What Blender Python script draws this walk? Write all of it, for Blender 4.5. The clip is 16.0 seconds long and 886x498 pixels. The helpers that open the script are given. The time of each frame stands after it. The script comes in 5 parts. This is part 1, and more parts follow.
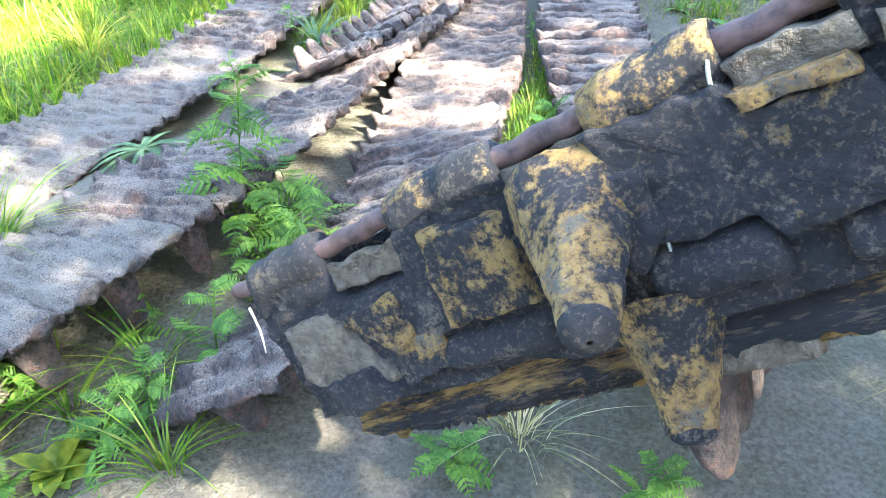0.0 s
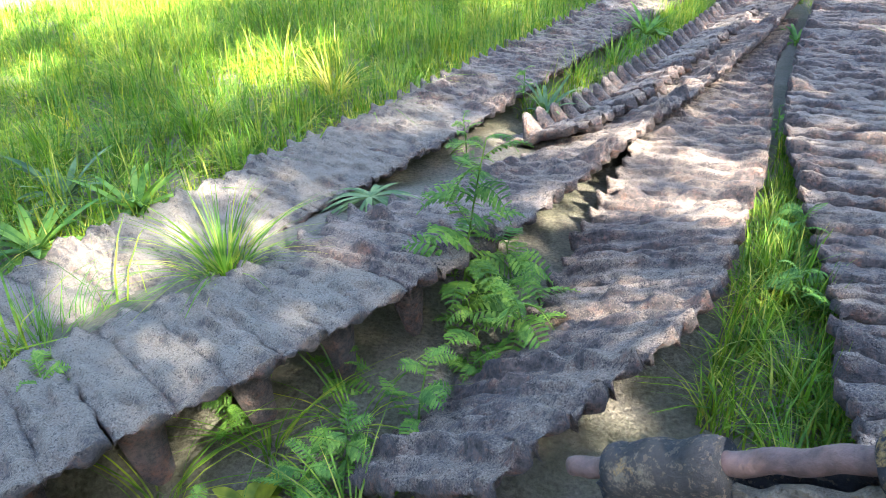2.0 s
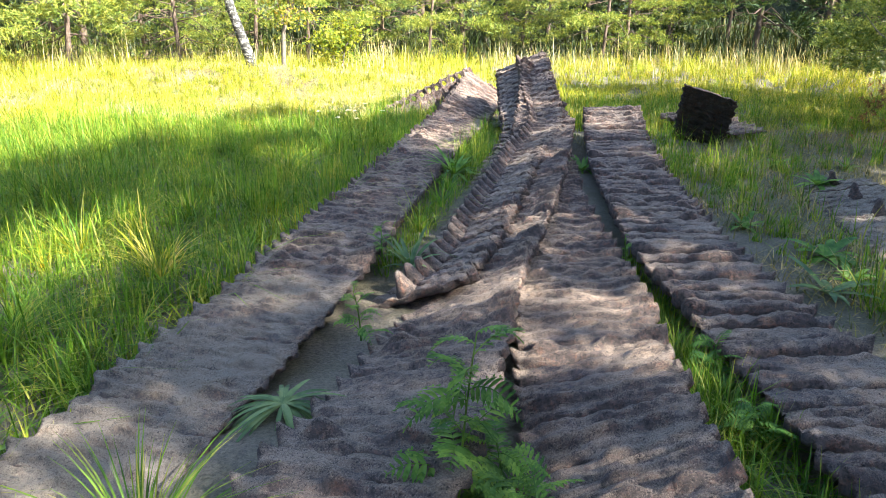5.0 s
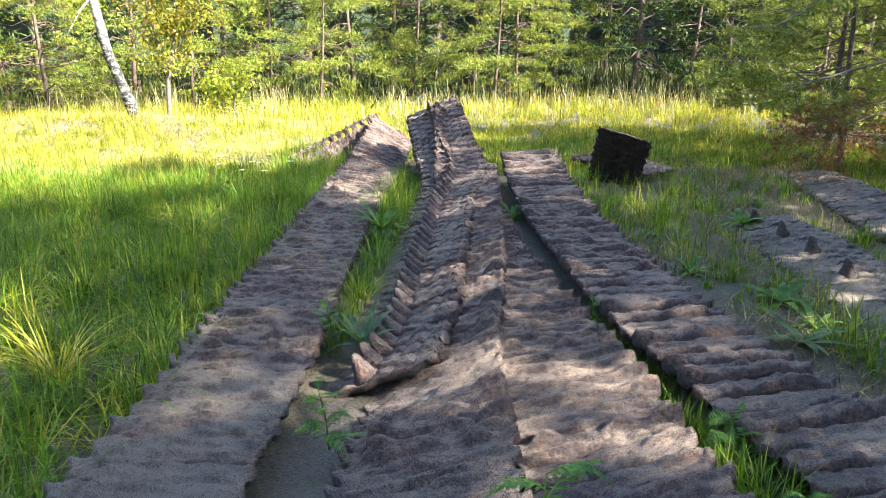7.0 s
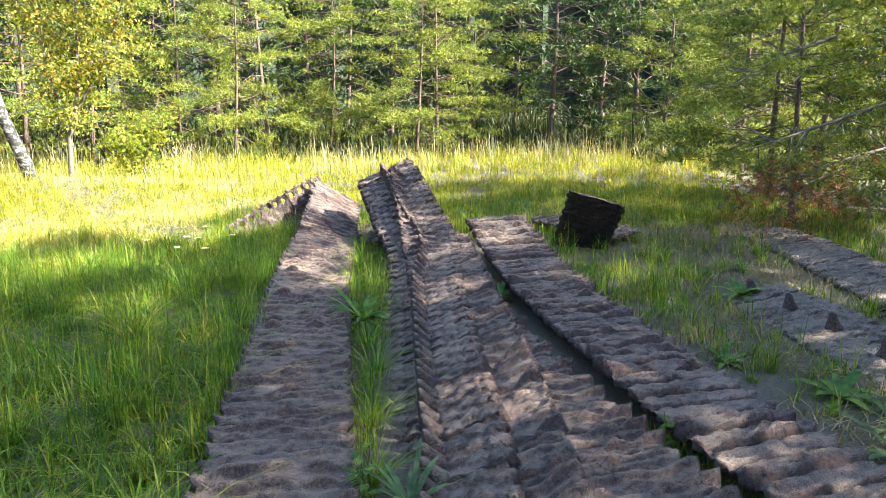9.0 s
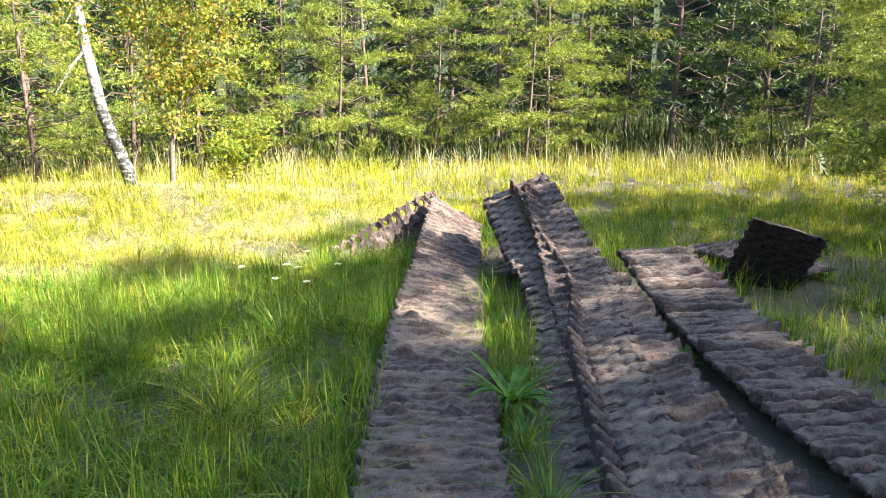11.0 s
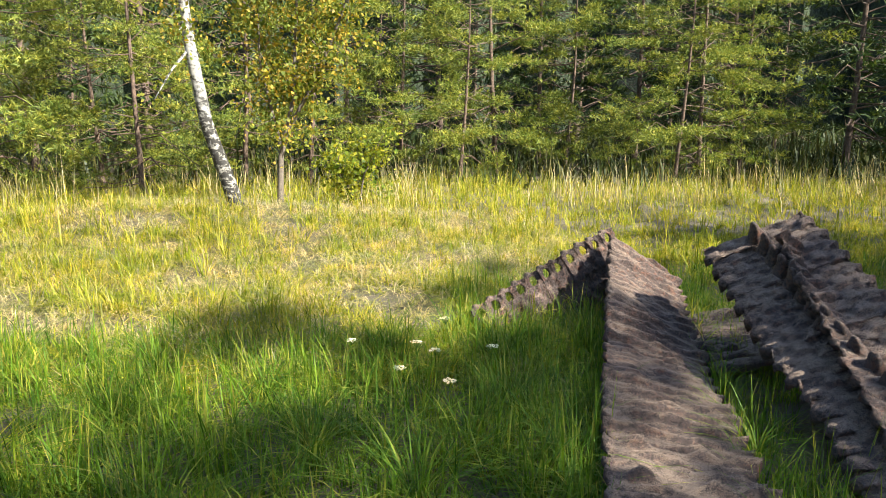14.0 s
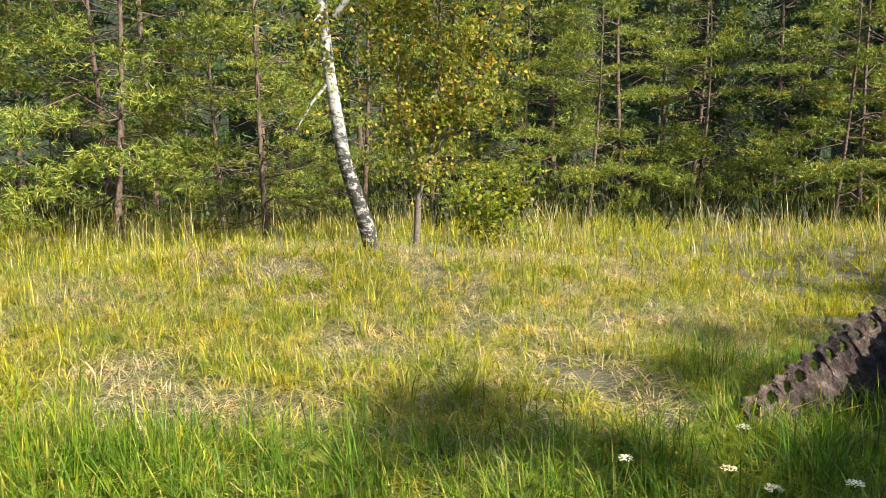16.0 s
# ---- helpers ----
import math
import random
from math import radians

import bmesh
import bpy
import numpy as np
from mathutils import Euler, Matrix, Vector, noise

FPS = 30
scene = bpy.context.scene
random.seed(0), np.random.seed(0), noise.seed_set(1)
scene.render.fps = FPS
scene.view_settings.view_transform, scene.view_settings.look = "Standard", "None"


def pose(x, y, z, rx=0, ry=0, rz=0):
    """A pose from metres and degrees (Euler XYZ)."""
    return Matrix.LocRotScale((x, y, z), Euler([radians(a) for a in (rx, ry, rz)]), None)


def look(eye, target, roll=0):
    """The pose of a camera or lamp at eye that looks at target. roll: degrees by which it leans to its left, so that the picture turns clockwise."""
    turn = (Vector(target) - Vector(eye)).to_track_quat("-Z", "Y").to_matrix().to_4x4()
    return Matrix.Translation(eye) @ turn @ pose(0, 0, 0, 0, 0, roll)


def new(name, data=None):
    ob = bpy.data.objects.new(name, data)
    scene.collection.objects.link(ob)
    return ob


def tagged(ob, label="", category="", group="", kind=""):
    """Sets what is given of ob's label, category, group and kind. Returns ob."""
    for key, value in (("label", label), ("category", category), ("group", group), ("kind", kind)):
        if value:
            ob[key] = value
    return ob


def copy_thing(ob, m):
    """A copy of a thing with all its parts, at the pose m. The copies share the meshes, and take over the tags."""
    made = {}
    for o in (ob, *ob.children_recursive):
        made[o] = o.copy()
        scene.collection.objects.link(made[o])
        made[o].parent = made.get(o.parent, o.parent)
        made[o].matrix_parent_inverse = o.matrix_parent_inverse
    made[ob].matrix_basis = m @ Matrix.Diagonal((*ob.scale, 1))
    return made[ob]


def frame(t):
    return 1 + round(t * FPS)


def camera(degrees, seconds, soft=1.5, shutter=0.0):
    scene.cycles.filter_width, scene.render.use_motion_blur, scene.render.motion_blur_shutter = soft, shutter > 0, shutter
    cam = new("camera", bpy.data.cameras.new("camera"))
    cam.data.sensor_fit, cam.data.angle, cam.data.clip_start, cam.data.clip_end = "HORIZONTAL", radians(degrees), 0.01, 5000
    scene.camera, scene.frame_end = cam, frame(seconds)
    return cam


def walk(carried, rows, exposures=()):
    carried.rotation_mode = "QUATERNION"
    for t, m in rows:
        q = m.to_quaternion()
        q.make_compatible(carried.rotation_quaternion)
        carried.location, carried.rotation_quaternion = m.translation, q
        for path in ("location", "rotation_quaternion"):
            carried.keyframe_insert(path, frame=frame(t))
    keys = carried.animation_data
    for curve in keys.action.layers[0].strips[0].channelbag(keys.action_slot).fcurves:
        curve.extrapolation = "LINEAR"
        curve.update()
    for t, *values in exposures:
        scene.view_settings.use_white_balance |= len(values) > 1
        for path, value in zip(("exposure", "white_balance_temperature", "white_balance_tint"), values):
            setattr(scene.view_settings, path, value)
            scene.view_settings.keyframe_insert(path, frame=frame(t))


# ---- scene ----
cam = camera(64.3, 16.0, soft=0.6)
METRES, EYE = 9.0, 1.5
ROWS = [
    (0.0, 0.0, 0.0, 0.0, -0.73, -33.94, 1.09),
    (0.5, -0.0044, -0.0029, 0.0057, -2.85, -33.58, 0.48),
    (1.0, -0.01, 0.0056, 0.0035, 1.45, -33.12, 0.3),
    (1.5, -0.0137, 0.0125, 0.0037, 10.37, -31.56, 0.09),
    (2.0, -0.0215, 0.0156, 0.0004, 16.21, -29.11, -0.12),
    (2.5, -0.0597, 0.0212, -0.0022, 16.26, -26.53, 0.51),
    (3.0, -0.0864, 0.0297, 0.0109, 4.73, -23.99, 0.85),
    (3.5, -0.0904, 0.0451, 0.0093, -1.83, -22.55, 1.05),
    (4.0, -0.0873, 0.0473, 0.0066, -3.26, -21.33, 0.46),
    (6.5, -0.1298, 0.0872, 0.0094, -10.81, -16.07, 0.19),
    (7.0, -0.1341, 0.1134, 0.0091, -13.93, -15.54, 0.14),
    (7.5, -0.1604, 0.1514, 0.0099, -14.38, -14.3, -0.11),
    (8.0, -0.1901, 0.1696, 0.0309, -17.9, -12.71, 0.23),
    (8.5, -0.1905, 0.1957, 0.0235, -20.96, -12.13, 0.2),
    (9.0, -0.1819, 0.2252, 0.0257, -21.86, -11.88, 0.22),
    (9.5, -0.1891, 0.2617, 0.0281, -21.08, -11.93, 0.03),
    (10.0, -0.1926, 0.3032, 0.0299, -16.89, -11.89, 0.11),
    (12.5, -0.143, 0.5271, 0.0261, -13.51, -11.64, 0.41),
    (13.0, -0.1439, 0.5683, 0.0286, -14.16, -11.56, 0.48),
    (13.5, -0.1497, 0.616, 0.0282, -12.05, -11.48, 0.01),
    (14.0, -0.1834, 0.659, 0.0199, -5.32, -10.61, -0.05),
    (14.5, -0.2216, 0.6927, 0.0189, -4.32, -9.52, 0.09),
    (15.0, -0.2402, 0.7441, 0.0132, -2.98, -9.1, 0.48),
    (15.5, -0.2614, 0.7786, 0.0147, 0.01, -8.56, 0.28),
    (16.0, -0.2916, 0.8026, 0.0197, 1.44, -7.72, 0.45),
]
STOPS = [(0.0, 4.9, 6000, 4), (1.0, 4.9, 6000, 4), (1.7, 4.4, 6000, 4), (2.5, 3.8, 6000, 4), (3.5, 3.4, 6050, 5), (4.2, 3.05, 6100, 5), (7.0, 2.95, 6150, 7), (10.0, 2.9, 6200, 7), (13.0, 2.25, 6350, 7), (16.0, 1.52, 6550, 6)]
walk(cam, [(t, pose(METRES * x, METRES * y, EYE + METRES * z, 90 + pitch, roll, yaw)) for t, x, y, z, yaw, pitch, roll in ROWS], STOPS)

# ---- daylight: low late-summer sun from behind the walker's right shoulder ----
SUN_AZ, SUN_EL = 128.0, 38.0     # degrees: azimuth clockwise from +y, elevation
world = bpy.data.worlds.new("sky")
scene.world = world
world.use_nodes = True
wn = world.node_tree
sky = wn.nodes.new("ShaderNodeTexSky")
sky.sky_type, sky.sun_disc = "NISHITA", False
sky.sun_elevation, sky.sun_rotation = radians(SUN_EL), radians(SUN_AZ)
background = wn.nodes["Background"]
background.inputs["Strength"].default_value = 0.092
wn.links.new(sky.outputs[0], background.inputs[0])
sun = new("sun", bpy.data.lights.new("sun", "SUN"))
sun.data.energy, sun.data.angle, sun.data.color = 5.0, radians(0.6), (1.0, 0.93, 0.8)
sun_dir = Vector((math.sin(radians(SUN_AZ)) * math.cos(radians(SUN_EL)), math.cos(radians(SUN_AZ)) * math.cos(radians(SUN_EL)), math.sin(radians(SUN_EL))))
sun.matrix_world = look(sun_dir * 60, (0, 0, 0))


# ---- materials ----
def base_mat(name, rough=0.9):
    m = bpy.data.materials.new(name)
    m.use_nodes = True
    n = m.node_tree.nodes
    b = n["Principled BSDF"]
    b.inputs["Roughness"].default_value = rough
    return m, m.node_tree, b


def add_noise(tree, scale, detail=4, rough=0.6, coord=None):
    n = tree.nodes.new("ShaderNodeTexNoise")
    n.inputs["Scale"].default_value, n.inputs["Detail"].default_value, n.inputs["Roughness"].default_value = scale, detail, rough
    if coord is not None:
        tree.links.new(coord, n.inputs["Vector"])
    return n.outputs["Fac"]


def add_ramp(tree, fac, stops):
    r = tree.nodes.new("ShaderNodeValToRGB")
    e = r.color_ramp.elements
    while len(e) < len(stops):
        e.new(0.5)
    for k, (p, c) in zip(e, stops):
        k.position, k.color = p, (*c, 1) if len(c) == 3 else c
    tree.links.new(fac, r.inputs[0])
    return r.outputs[0]


def add_mix(tree, fac, a, b, blend="MIX"):
    m = tree.nodes.new("ShaderNodeMix")
    m.data_type, m.blend_type = "RGBA", blend
    for sock, v in ((m.inputs[0], fac), (m.inputs[6], a), (m.inputs[7], b)):
        if isinstance(v, (int, float)):
            sock.default_value = v
        elif isinstance(v, tuple):
            sock.default_value = (*v, 1)
        else:
            tree.links.new(v, sock)
    return m.outputs[2]


def add_math(tree, op, a, b=0.0, c=0.0):
    m = tree.nodes.new("ShaderNodeMath")
    m.operation = op
    for sock, v in zip(m.inputs, (a, b, c)):
        if isinstance(v, (int, float)):
            sock.default_value = v
        else:
            tree.links.new(v, sock)
    return m.outputs[0]


def add_bump(tree, bsdf, height, strength=0.4, distance=0.01):
    b = tree.nodes.new("ShaderNodeBump")
    b.inputs["Strength"].default_value, b.inputs["Distance"].default_value = strength, distance
    tree.links.new(height, b.inputs["Height"])
    tree.links.new(b.outputs[0], bsdf.inputs["Normal"])


def position(tree):
    return tree.nodes.new("ShaderNodeNewGeometry").outputs["Position"]


WIDE, PITCH = 0.68, 0.15      # a link's width and length


def rust_mat(name, dark, mid, sand, sandy):
    """Old track steel: purple-black scale, brown rust, and sand lying on what faces up."""
    m, t, b = base_mat(name, 0.82)
    p = position(t)
    fine, broad, grit, patch = add_noise(t, 42, 6, 0.7, p), add_noise(t, 2.6, 5, 0.65, p), add_noise(t, 190, 4, 0.7, p), add_noise(t, 15, 5, 0.7, p)
    steel = add_ramp(t, fine, [(0.3, dark), (0.52, mid), (0.72, (mid[0] * 1.9, mid[1] * 1.55, mid[2] * 1.3))])
    steel = add_mix(t, add_ramp(t, patch, [(0.5, (0, 0, 0)), (0.68, (1, 1, 1))]), steel, add_mix(t, 1.0, steel, (1.5, 0.95, 0.7), "MULTIPLY"))
    geo = t.nodes.new("ShaderNodeNewGeometry")
    split = t.nodes.new("ShaderNodeSeparateXYZ")
    t.links.new(geo.outputs["Normal"], split.inputs[0])
    lie = add_math(t, "MULTIPLY_ADD", split.outputs[2], 0.6, sandy)
    lie = add_math(t, "ADD", lie, add_math(t, "MULTIPLY", add_math(t, "SUBTRACT", broad, 0.5), 1.1))
    lie = add_math(t, "ADD", lie, add_math(t, "MULTIPLY", add_math(t, "SUBTRACT", patch, 0.5), 1.0))
    lie = add_math(t, "ADD", lie, add_math(t, "MULTIPLY", add_math(t, "SUBTRACT", grit, 0.5), 1.1))
    lie = add_ramp(t, lie, [(0.4, (0, 0, 0)), (0.78, (1, 1, 1))])
    dust = add_ramp(t, grit, [(0.33, tuple(c * 0.55 for c in sand)), (0.68, sand)])
    skin = add_mix(t, lie, steel, dust)
    pit = add_ramp(t, add_noise(t, 95, 4, 0.7, p), [(0.35, (1, 1, 1)), (0.43, (0, 0, 0))])
    skin = add_mix(t, add_math(t, "MULTIPLY", pit, 0.7), skin, dark)
    t.links.new(skin, b.inputs["Base Color"])
    height = add_math(t, "ADD", add_math(t, "MULTIPLY", fine, 1.0), add_math(t, "MULTIPLY_ADD", patch, 1.3, add_math(t, "MULTIPLY", grit, 0.4)))
    add_bump(t, b, height, 1.0, 0.03)
    return m


RUST = rust_mat("sandy_track_steel", (0.02, 0.015, 0.017), (0.105, 0.075, 0.067), (0.37, 0.272, 0.208), 0.05)
RUST_SANDY = rust_mat("sand_crusted_steel", (0.04, 0.032, 0.03), (0.12, 0.092, 0.08), (0.33, 0.26, 0.2), 0.14)
RUST_BLACK = rust_mat("black_track_steel", (0.012, 0.009, 0.008), (0.05, 0.035, 0.027), (0.1, 0.075, 0.055), -0.6)


def ochre_mat(name, edge, streaks=False):
    """Blackened steel with flaking ochre rust and dried sand, for the end that stands up close."""
    m, t, b = base_mat(name, 0.85)
    p = position(t)
    if streaks:
        coord, squash = t.nodes.new("ShaderNodeTexCoord"), t.nodes.new("ShaderNodeMapping")
        squash.inputs["Scale"].default_value = (0.16, 1.0, 1.0)
        t.links.new(coord.outputs["Object"], squash.inputs[0])
        p = squash.outputs[0]
    fine, broad, grit, mid = add_noise(t, 80, 8, 0.75, p), add_noise(t, 13, 6, 0.65, p), add_noise(t, 380, 5, 0.75, p), add_noise(t, 26, 6, 0.7, p)
    black = add_ramp(t, fine, [(0.3, (0.008, 0.008, 0.012)), (0.55, (0.03, 0.028, 0.036)), (0.8, (0.13, 0.095, 0.085))])
    ochre = add_ramp(t, fine, [(0.3, (0.09, 0.055, 0.035)), (0.42, (0.27, 0.15, 0.055)), (0.55, (0.5, 0.3, 0.09)), (0.7, (0.56, 0.37, 0.15)), (0.85, (0.4, 0.31, 0.21))])
    sand = add_ramp(t, grit, [(0.3, (0.12, 0.1, 0.078)), (0.7, (0.24, 0.2, 0.155))])
    patches = add_ramp(t, add_math(t, "ADD", broad, add_math(t, "MULTIPLY", add_math(t, "SUBTRACT", fine, 0.5), 0.5)), [(edge, (0, 0, 0)), (edge + 0.07, (1, 1, 1))])
    dusty = add_ramp(t, add_math(t, "ADD", mid, add_math(t, "MULTIPLY", add_math(t, "SUBTRACT", grit, 0.5), 0.25)), [(0.57, (0, 0, 0)), (0.66, (1, 1, 1))])
    speck = add_ramp(t, add_noise(t, 230, 3, 0.6, p), [(0.56, (0, 0, 0)), (0.62, (1, 1, 1))])
    pit = add_ramp(t, add_noise(t, 150, 4, 0.7, p), [(0.36, (1, 1, 1)), (0.44, (0, 0, 0))])
    skin = add_mix(t, dusty, add_mix(t, patches, black, ochre), sand)
    skin = add_mix(t, add_math(t, "MULTIPLY", speck, 0.4), skin, (0.26, 0.19, 0.13))
    skin = add_mix(t, add_math(t, "MULTIPLY", pit, 0.75), skin, (0.03, 0.024, 0.024))
    t.links.new(skin, b.inputs["Base Color"])
    height = add_math(t, "ADD", add_math(t, "MULTIPLY", fine, 1.0), add_math(t, "MULTIPLY", grit, 0.6))
    height = add_math(t, "ADD", height, add_math(t, "MULTIPLY", patches, 0.35))
    add_bump(t, b, height, 1.0, 0.016)
    return m


OCHRE = ochre_mat("ochre_flaking_steel", 0.52)
OCHRE_PAD = ochre_mat("ochre_scale", 0.44)
OCHRE_DARK = ochre_mat("blue_black_scale", 0.68)
OCHRE_LAYERS = ochre_mat("layered_ochre_scale", 0.44, True)
OCHRE_HORN = ochre_mat("ochre_horn_rust", 0.42)


def simple_mat(name, lo, hi, scale=20, rough=0.9, bump=0.3, distance=0.01):
    m, t, b = base_mat(name, rough)
    f = add_noise(t, scale, 5, 0.65, position(t))
    t.links.new(add_ramp(t, f, [(0.3, lo), (0.7, hi)]), b.inputs["Base Color"])
    add_bump(t, b, f, bump, distance)
    return m


PIN = simple_mat("red_brown_pin_rust", (0.045, 0.025, 0.022), (0.15, 0.085, 0.07), 70, 0.8, 0.6, 0.004)
BARK = simple_mat("pine_bark", (0.05, 0.035, 0.028), (0.17, 0.115, 0.085), 14, 0.95, 0.8, 0.03)
TWIG = simple_mat("dead_twig", (0.07, 0.055, 0.045), (0.18, 0.15, 0.12), 30)


def ground_mat():
    m, t, b = base_mat("sandy_soil", 0.97)
    p = position(t)
    broad, mid, fine = add_noise(t, 0.55, 5, 0.6, p), add_noise(t, 5, 5, 0.65, p), add_noise(t, 60, 4, 0.7, p)
    sand = add_ramp(t, fine, [(0.3, (0.085, 0.068, 0.052)), (0.7, (0.23, 0.185, 0.14))])
    litter = add_ramp(t, fine, [(0.3, (0.07, 0.06, 0.035)), (0.7, (0.17, 0.145, 0.09))])
    f = add_math(t, "ADD", broad, add_math(t, "MULTIPLY", add_math(t, "SUBTRACT", mid, 0.5), 0.6))
    t.links.new(add_mix(t, add_ramp(t, f, [(0.38, (0, 0, 0)), (0.55, (1, 1, 1))]), sand, litter), b.inputs["Base Color"])
    add_bump(t, b, add_math(t, "ADD", mid, add_math(t, "MULTIPLY", fine, 0.7)), 1.0, 0.05)
    return m


SOIL = ground_mat()


def leaf_mat(name, colours, thin=0.45, rough=0.55):
    """Foliage: a colour for each blade or leaf, let through by light from behind."""
    m, t, b = base_mat(name, rough)
    geo = t.nodes.new("ShaderNodeNewGeometry")
    n = len(colours) - 1
    own = t.nodes.new("ShaderNodeObjectInfo")
    pick = add_math(t, "FRACT", add_math(t, "ADD", geo.outputs["Random Per Island"], own.outputs["Random"]))
    c = add_ramp(t, pick, [(k / n, col) for k, col in enumerate(colours)])
    broad = add_noise(t, 1.3, 4, 0.6, position(t))
    c = add_mix(t, add_ramp(t, broad, [(0.3, (0, 0, 0)), (0.7, (1, 1, 1))]), c, add_mix(t, 1.0, c, (1.35, 1.1, 0.8), "MULTIPLY"))
    c = add_mix(t, add_ramp(t, add_noise(t, 3.1, 3, 0.6, position(t)), [(0.35, (1, 1, 1)), (0.55, (0, 0, 0))]), c, add_mix(t, 1.0, c, (0.55, 0.68, 0.6), "MULTIPLY"))
    c = add_mix(t, add_ramp(t, add_noise(t, 11, 3, 0.6, position(t)), [(0.4, (1, 1, 1)), (0.58, (0, 0, 0))]), c, add_mix(t, 1.0, c, (0.42, 0.52, 0.5), "MULTIPLY"))
    c = add_mix(t, 1.0, c, (1.36, 1.3, 1.28), "MULTIPLY")
    t.links.new(c, b.inputs["Base Color"])
    b.inputs["Specular IOR Level"].default_value = 0.3
    tr = t.nodes.new("ShaderNodeBsdfTranslucent")
    t.links.new(add_mix(t, 1.0, c, (1.3, 1.25, 0.6), "MULTIPLY"), tr.inputs[0])
    mix = t.nodes.new("ShaderNodeMixShader")
    mix.inputs[0].default_value = thin
    t.links.new(b.outputs[0], mix.inputs[1])
    t.links.new(tr.outputs[0], mix.inputs[2])
    t.links.new(mix.outputs[0], t.nodes["Material Output"].inputs[0])
    return m


GRASS = leaf_mat("meadow_grass_blades", [(0.07, 0.15, 0.013), (0.11, 0.215, 0.018), (0.17, 0.26, 0.025), (0.3, 0.3, 0.07)])
SUNGRASS = leaf_mat("yellowing_grass_blades", [(0.15, 0.2, 0.011), (0.25, 0.29, 0.016), (0.34, 0.33, 0.035), (0.46, 0.41, 0.15)])
DRY = leaf_mat("dry_grass_blades", [(0.18, 0.19, 0.06), (0.32, 0.28, 0.16), (0.45, 0.39, 0.26), (0.54, 0.48, 0.35)], 0.3)
DRY_BROWN = leaf_mat("brown_dry_grass_blades", [(0.1, 0.12, 0.03), (0.18, 0.15, 0.07), (0.26, 0.21, 0.1), (0.36, 0.3, 0.17)], 0.3)
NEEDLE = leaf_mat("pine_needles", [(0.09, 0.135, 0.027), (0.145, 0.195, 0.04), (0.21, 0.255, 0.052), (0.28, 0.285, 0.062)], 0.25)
# deeper pines: the forest's inner shade is put into a darker needle colour
NEEDLE_SHADED = leaf_mat("shade_dark_pine_needles", [(0.025, 0.055, 0.02), (0.05, 0.085, 0.028), (0.09, 0.12, 0.035)], 0.2)
# undergrowth: shade under the pines goes into this dark leaf colour
UNDER_SHADED = leaf_mat("shade_dark_undergrowth_leaves", [(0.02, 0.035, 0.01), (0.04, 0.06, 0.015), (0.08, 0.08, 0.03)], 0.2)
RED_NEEDLE = leaf_mat("dead_red_needles", [(0.2, 0.09, 0.04), (0.3, 0.14, 0.06)], 0.2)
BIRCH_LEAF = leaf_mat("birch_leaves", [(0.1, 0.15, 0.025), (0.16, 0.2, 0.035), (0.28, 0.27, 0.05), (0.38, 0.26, 0.06)], 0.5)
SHRUB_LEAF = leaf_mat("shrub_leaves", [(0.1, 0.16, 0.02), (0.2, 0.24, 0.03), (0.34, 0.34, 0.04)], 0.5)
HERB = leaf_mat("herb_leaves", [(0.075, 0.16, 0.033), (0.11, 0.22, 0.042), (0.17, 0.28, 0.06)], 0.4)
GREYHERB = leaf_mat("grey_green_leaves", [(0.06, 0.11, 0.05), (0.09, 0.15, 0.07), (0.13, 0.19, 0.095)], 0.3)
PETAL = leaf_mat("white_petals", [(0.7, 0.7, 0.66), (0.8, 0.8, 0.76)], 0.3)


def birch_bark():
    m, t, b = base_mat("birch_bark", 0.75)
    p = position(t)
    sc = t.nodes.new("ShaderNodeMapping")
    sc.inputs["Scale"].default_value = (4, 4, 6)
    t.links.new(p, sc.inputs[0])
    streak = add_noise(t, 2.4, 6, 0.7, sc.outputs[0])
    split = t.nodes.new("ShaderNodeSeparateXYZ")
    t.links.new(p, split.inputs[0])
    low = add_ramp(t, add_math(t, "ADD", add_math(t, "MULTIPLY", split.outputs[2], 0.28), add_math(t, "MULTIPLY", streak, 0.6)), [(0.74, (0, 0, 0)), (0.95, (1, 1, 1))])
    white = add_ramp(t, streak, [(0.4, (0.05, 0.045, 0.04)), (0.47, (0.28, 0.27, 0.255)), (0.8, (0.4, 0.39, 0.37))])
    rough = add_ramp(t, streak, [(0.5, (0.02, 0.018, 0.016)), (0.64, (0.36, 0.34, 0.31))])
    t.links.new(add_mix(t, low, rough, white), b.inputs["Base Color"])
    add_bump(t, b, streak, 0.4, 0.02)
    return m


BIRCH_BARK = birch_bark()


# ---- mesh helpers ----
def mesh_np(name, verts, faces, material, smooth=False):
    """A mesh from arrays of vertices and of faces that all have the same number of corners."""
    me = bpy.data.meshes.new(name)
    verts, faces = np.asarray(verts, dtype=np.float32), np.asarray(faces, dtype=np.int32)
    k = faces.shape[1]
    me.vertices.add(len(verts))
    me.vertices.foreach_set("co", verts.ravel())
    me.loops.add(faces.size)
    me.loops.foreach_set("vertex_index", faces.ravel())
    me.polygons.add(len(faces))
    me.polygons.foreach_set("loop_start", np.arange(0, faces.size, k, dtype=np.int32))
    me.polygons.foreach_set("use_smooth", np.full(len(faces), smooth))
    me.update(calc_edges=True)
    me.validate()
    me.materials.append(material)
    return me


def part_of(name, me, parent, label=""):
    ob = new(name, me)
    ob.parent = parent
    return tagged(ob, label)


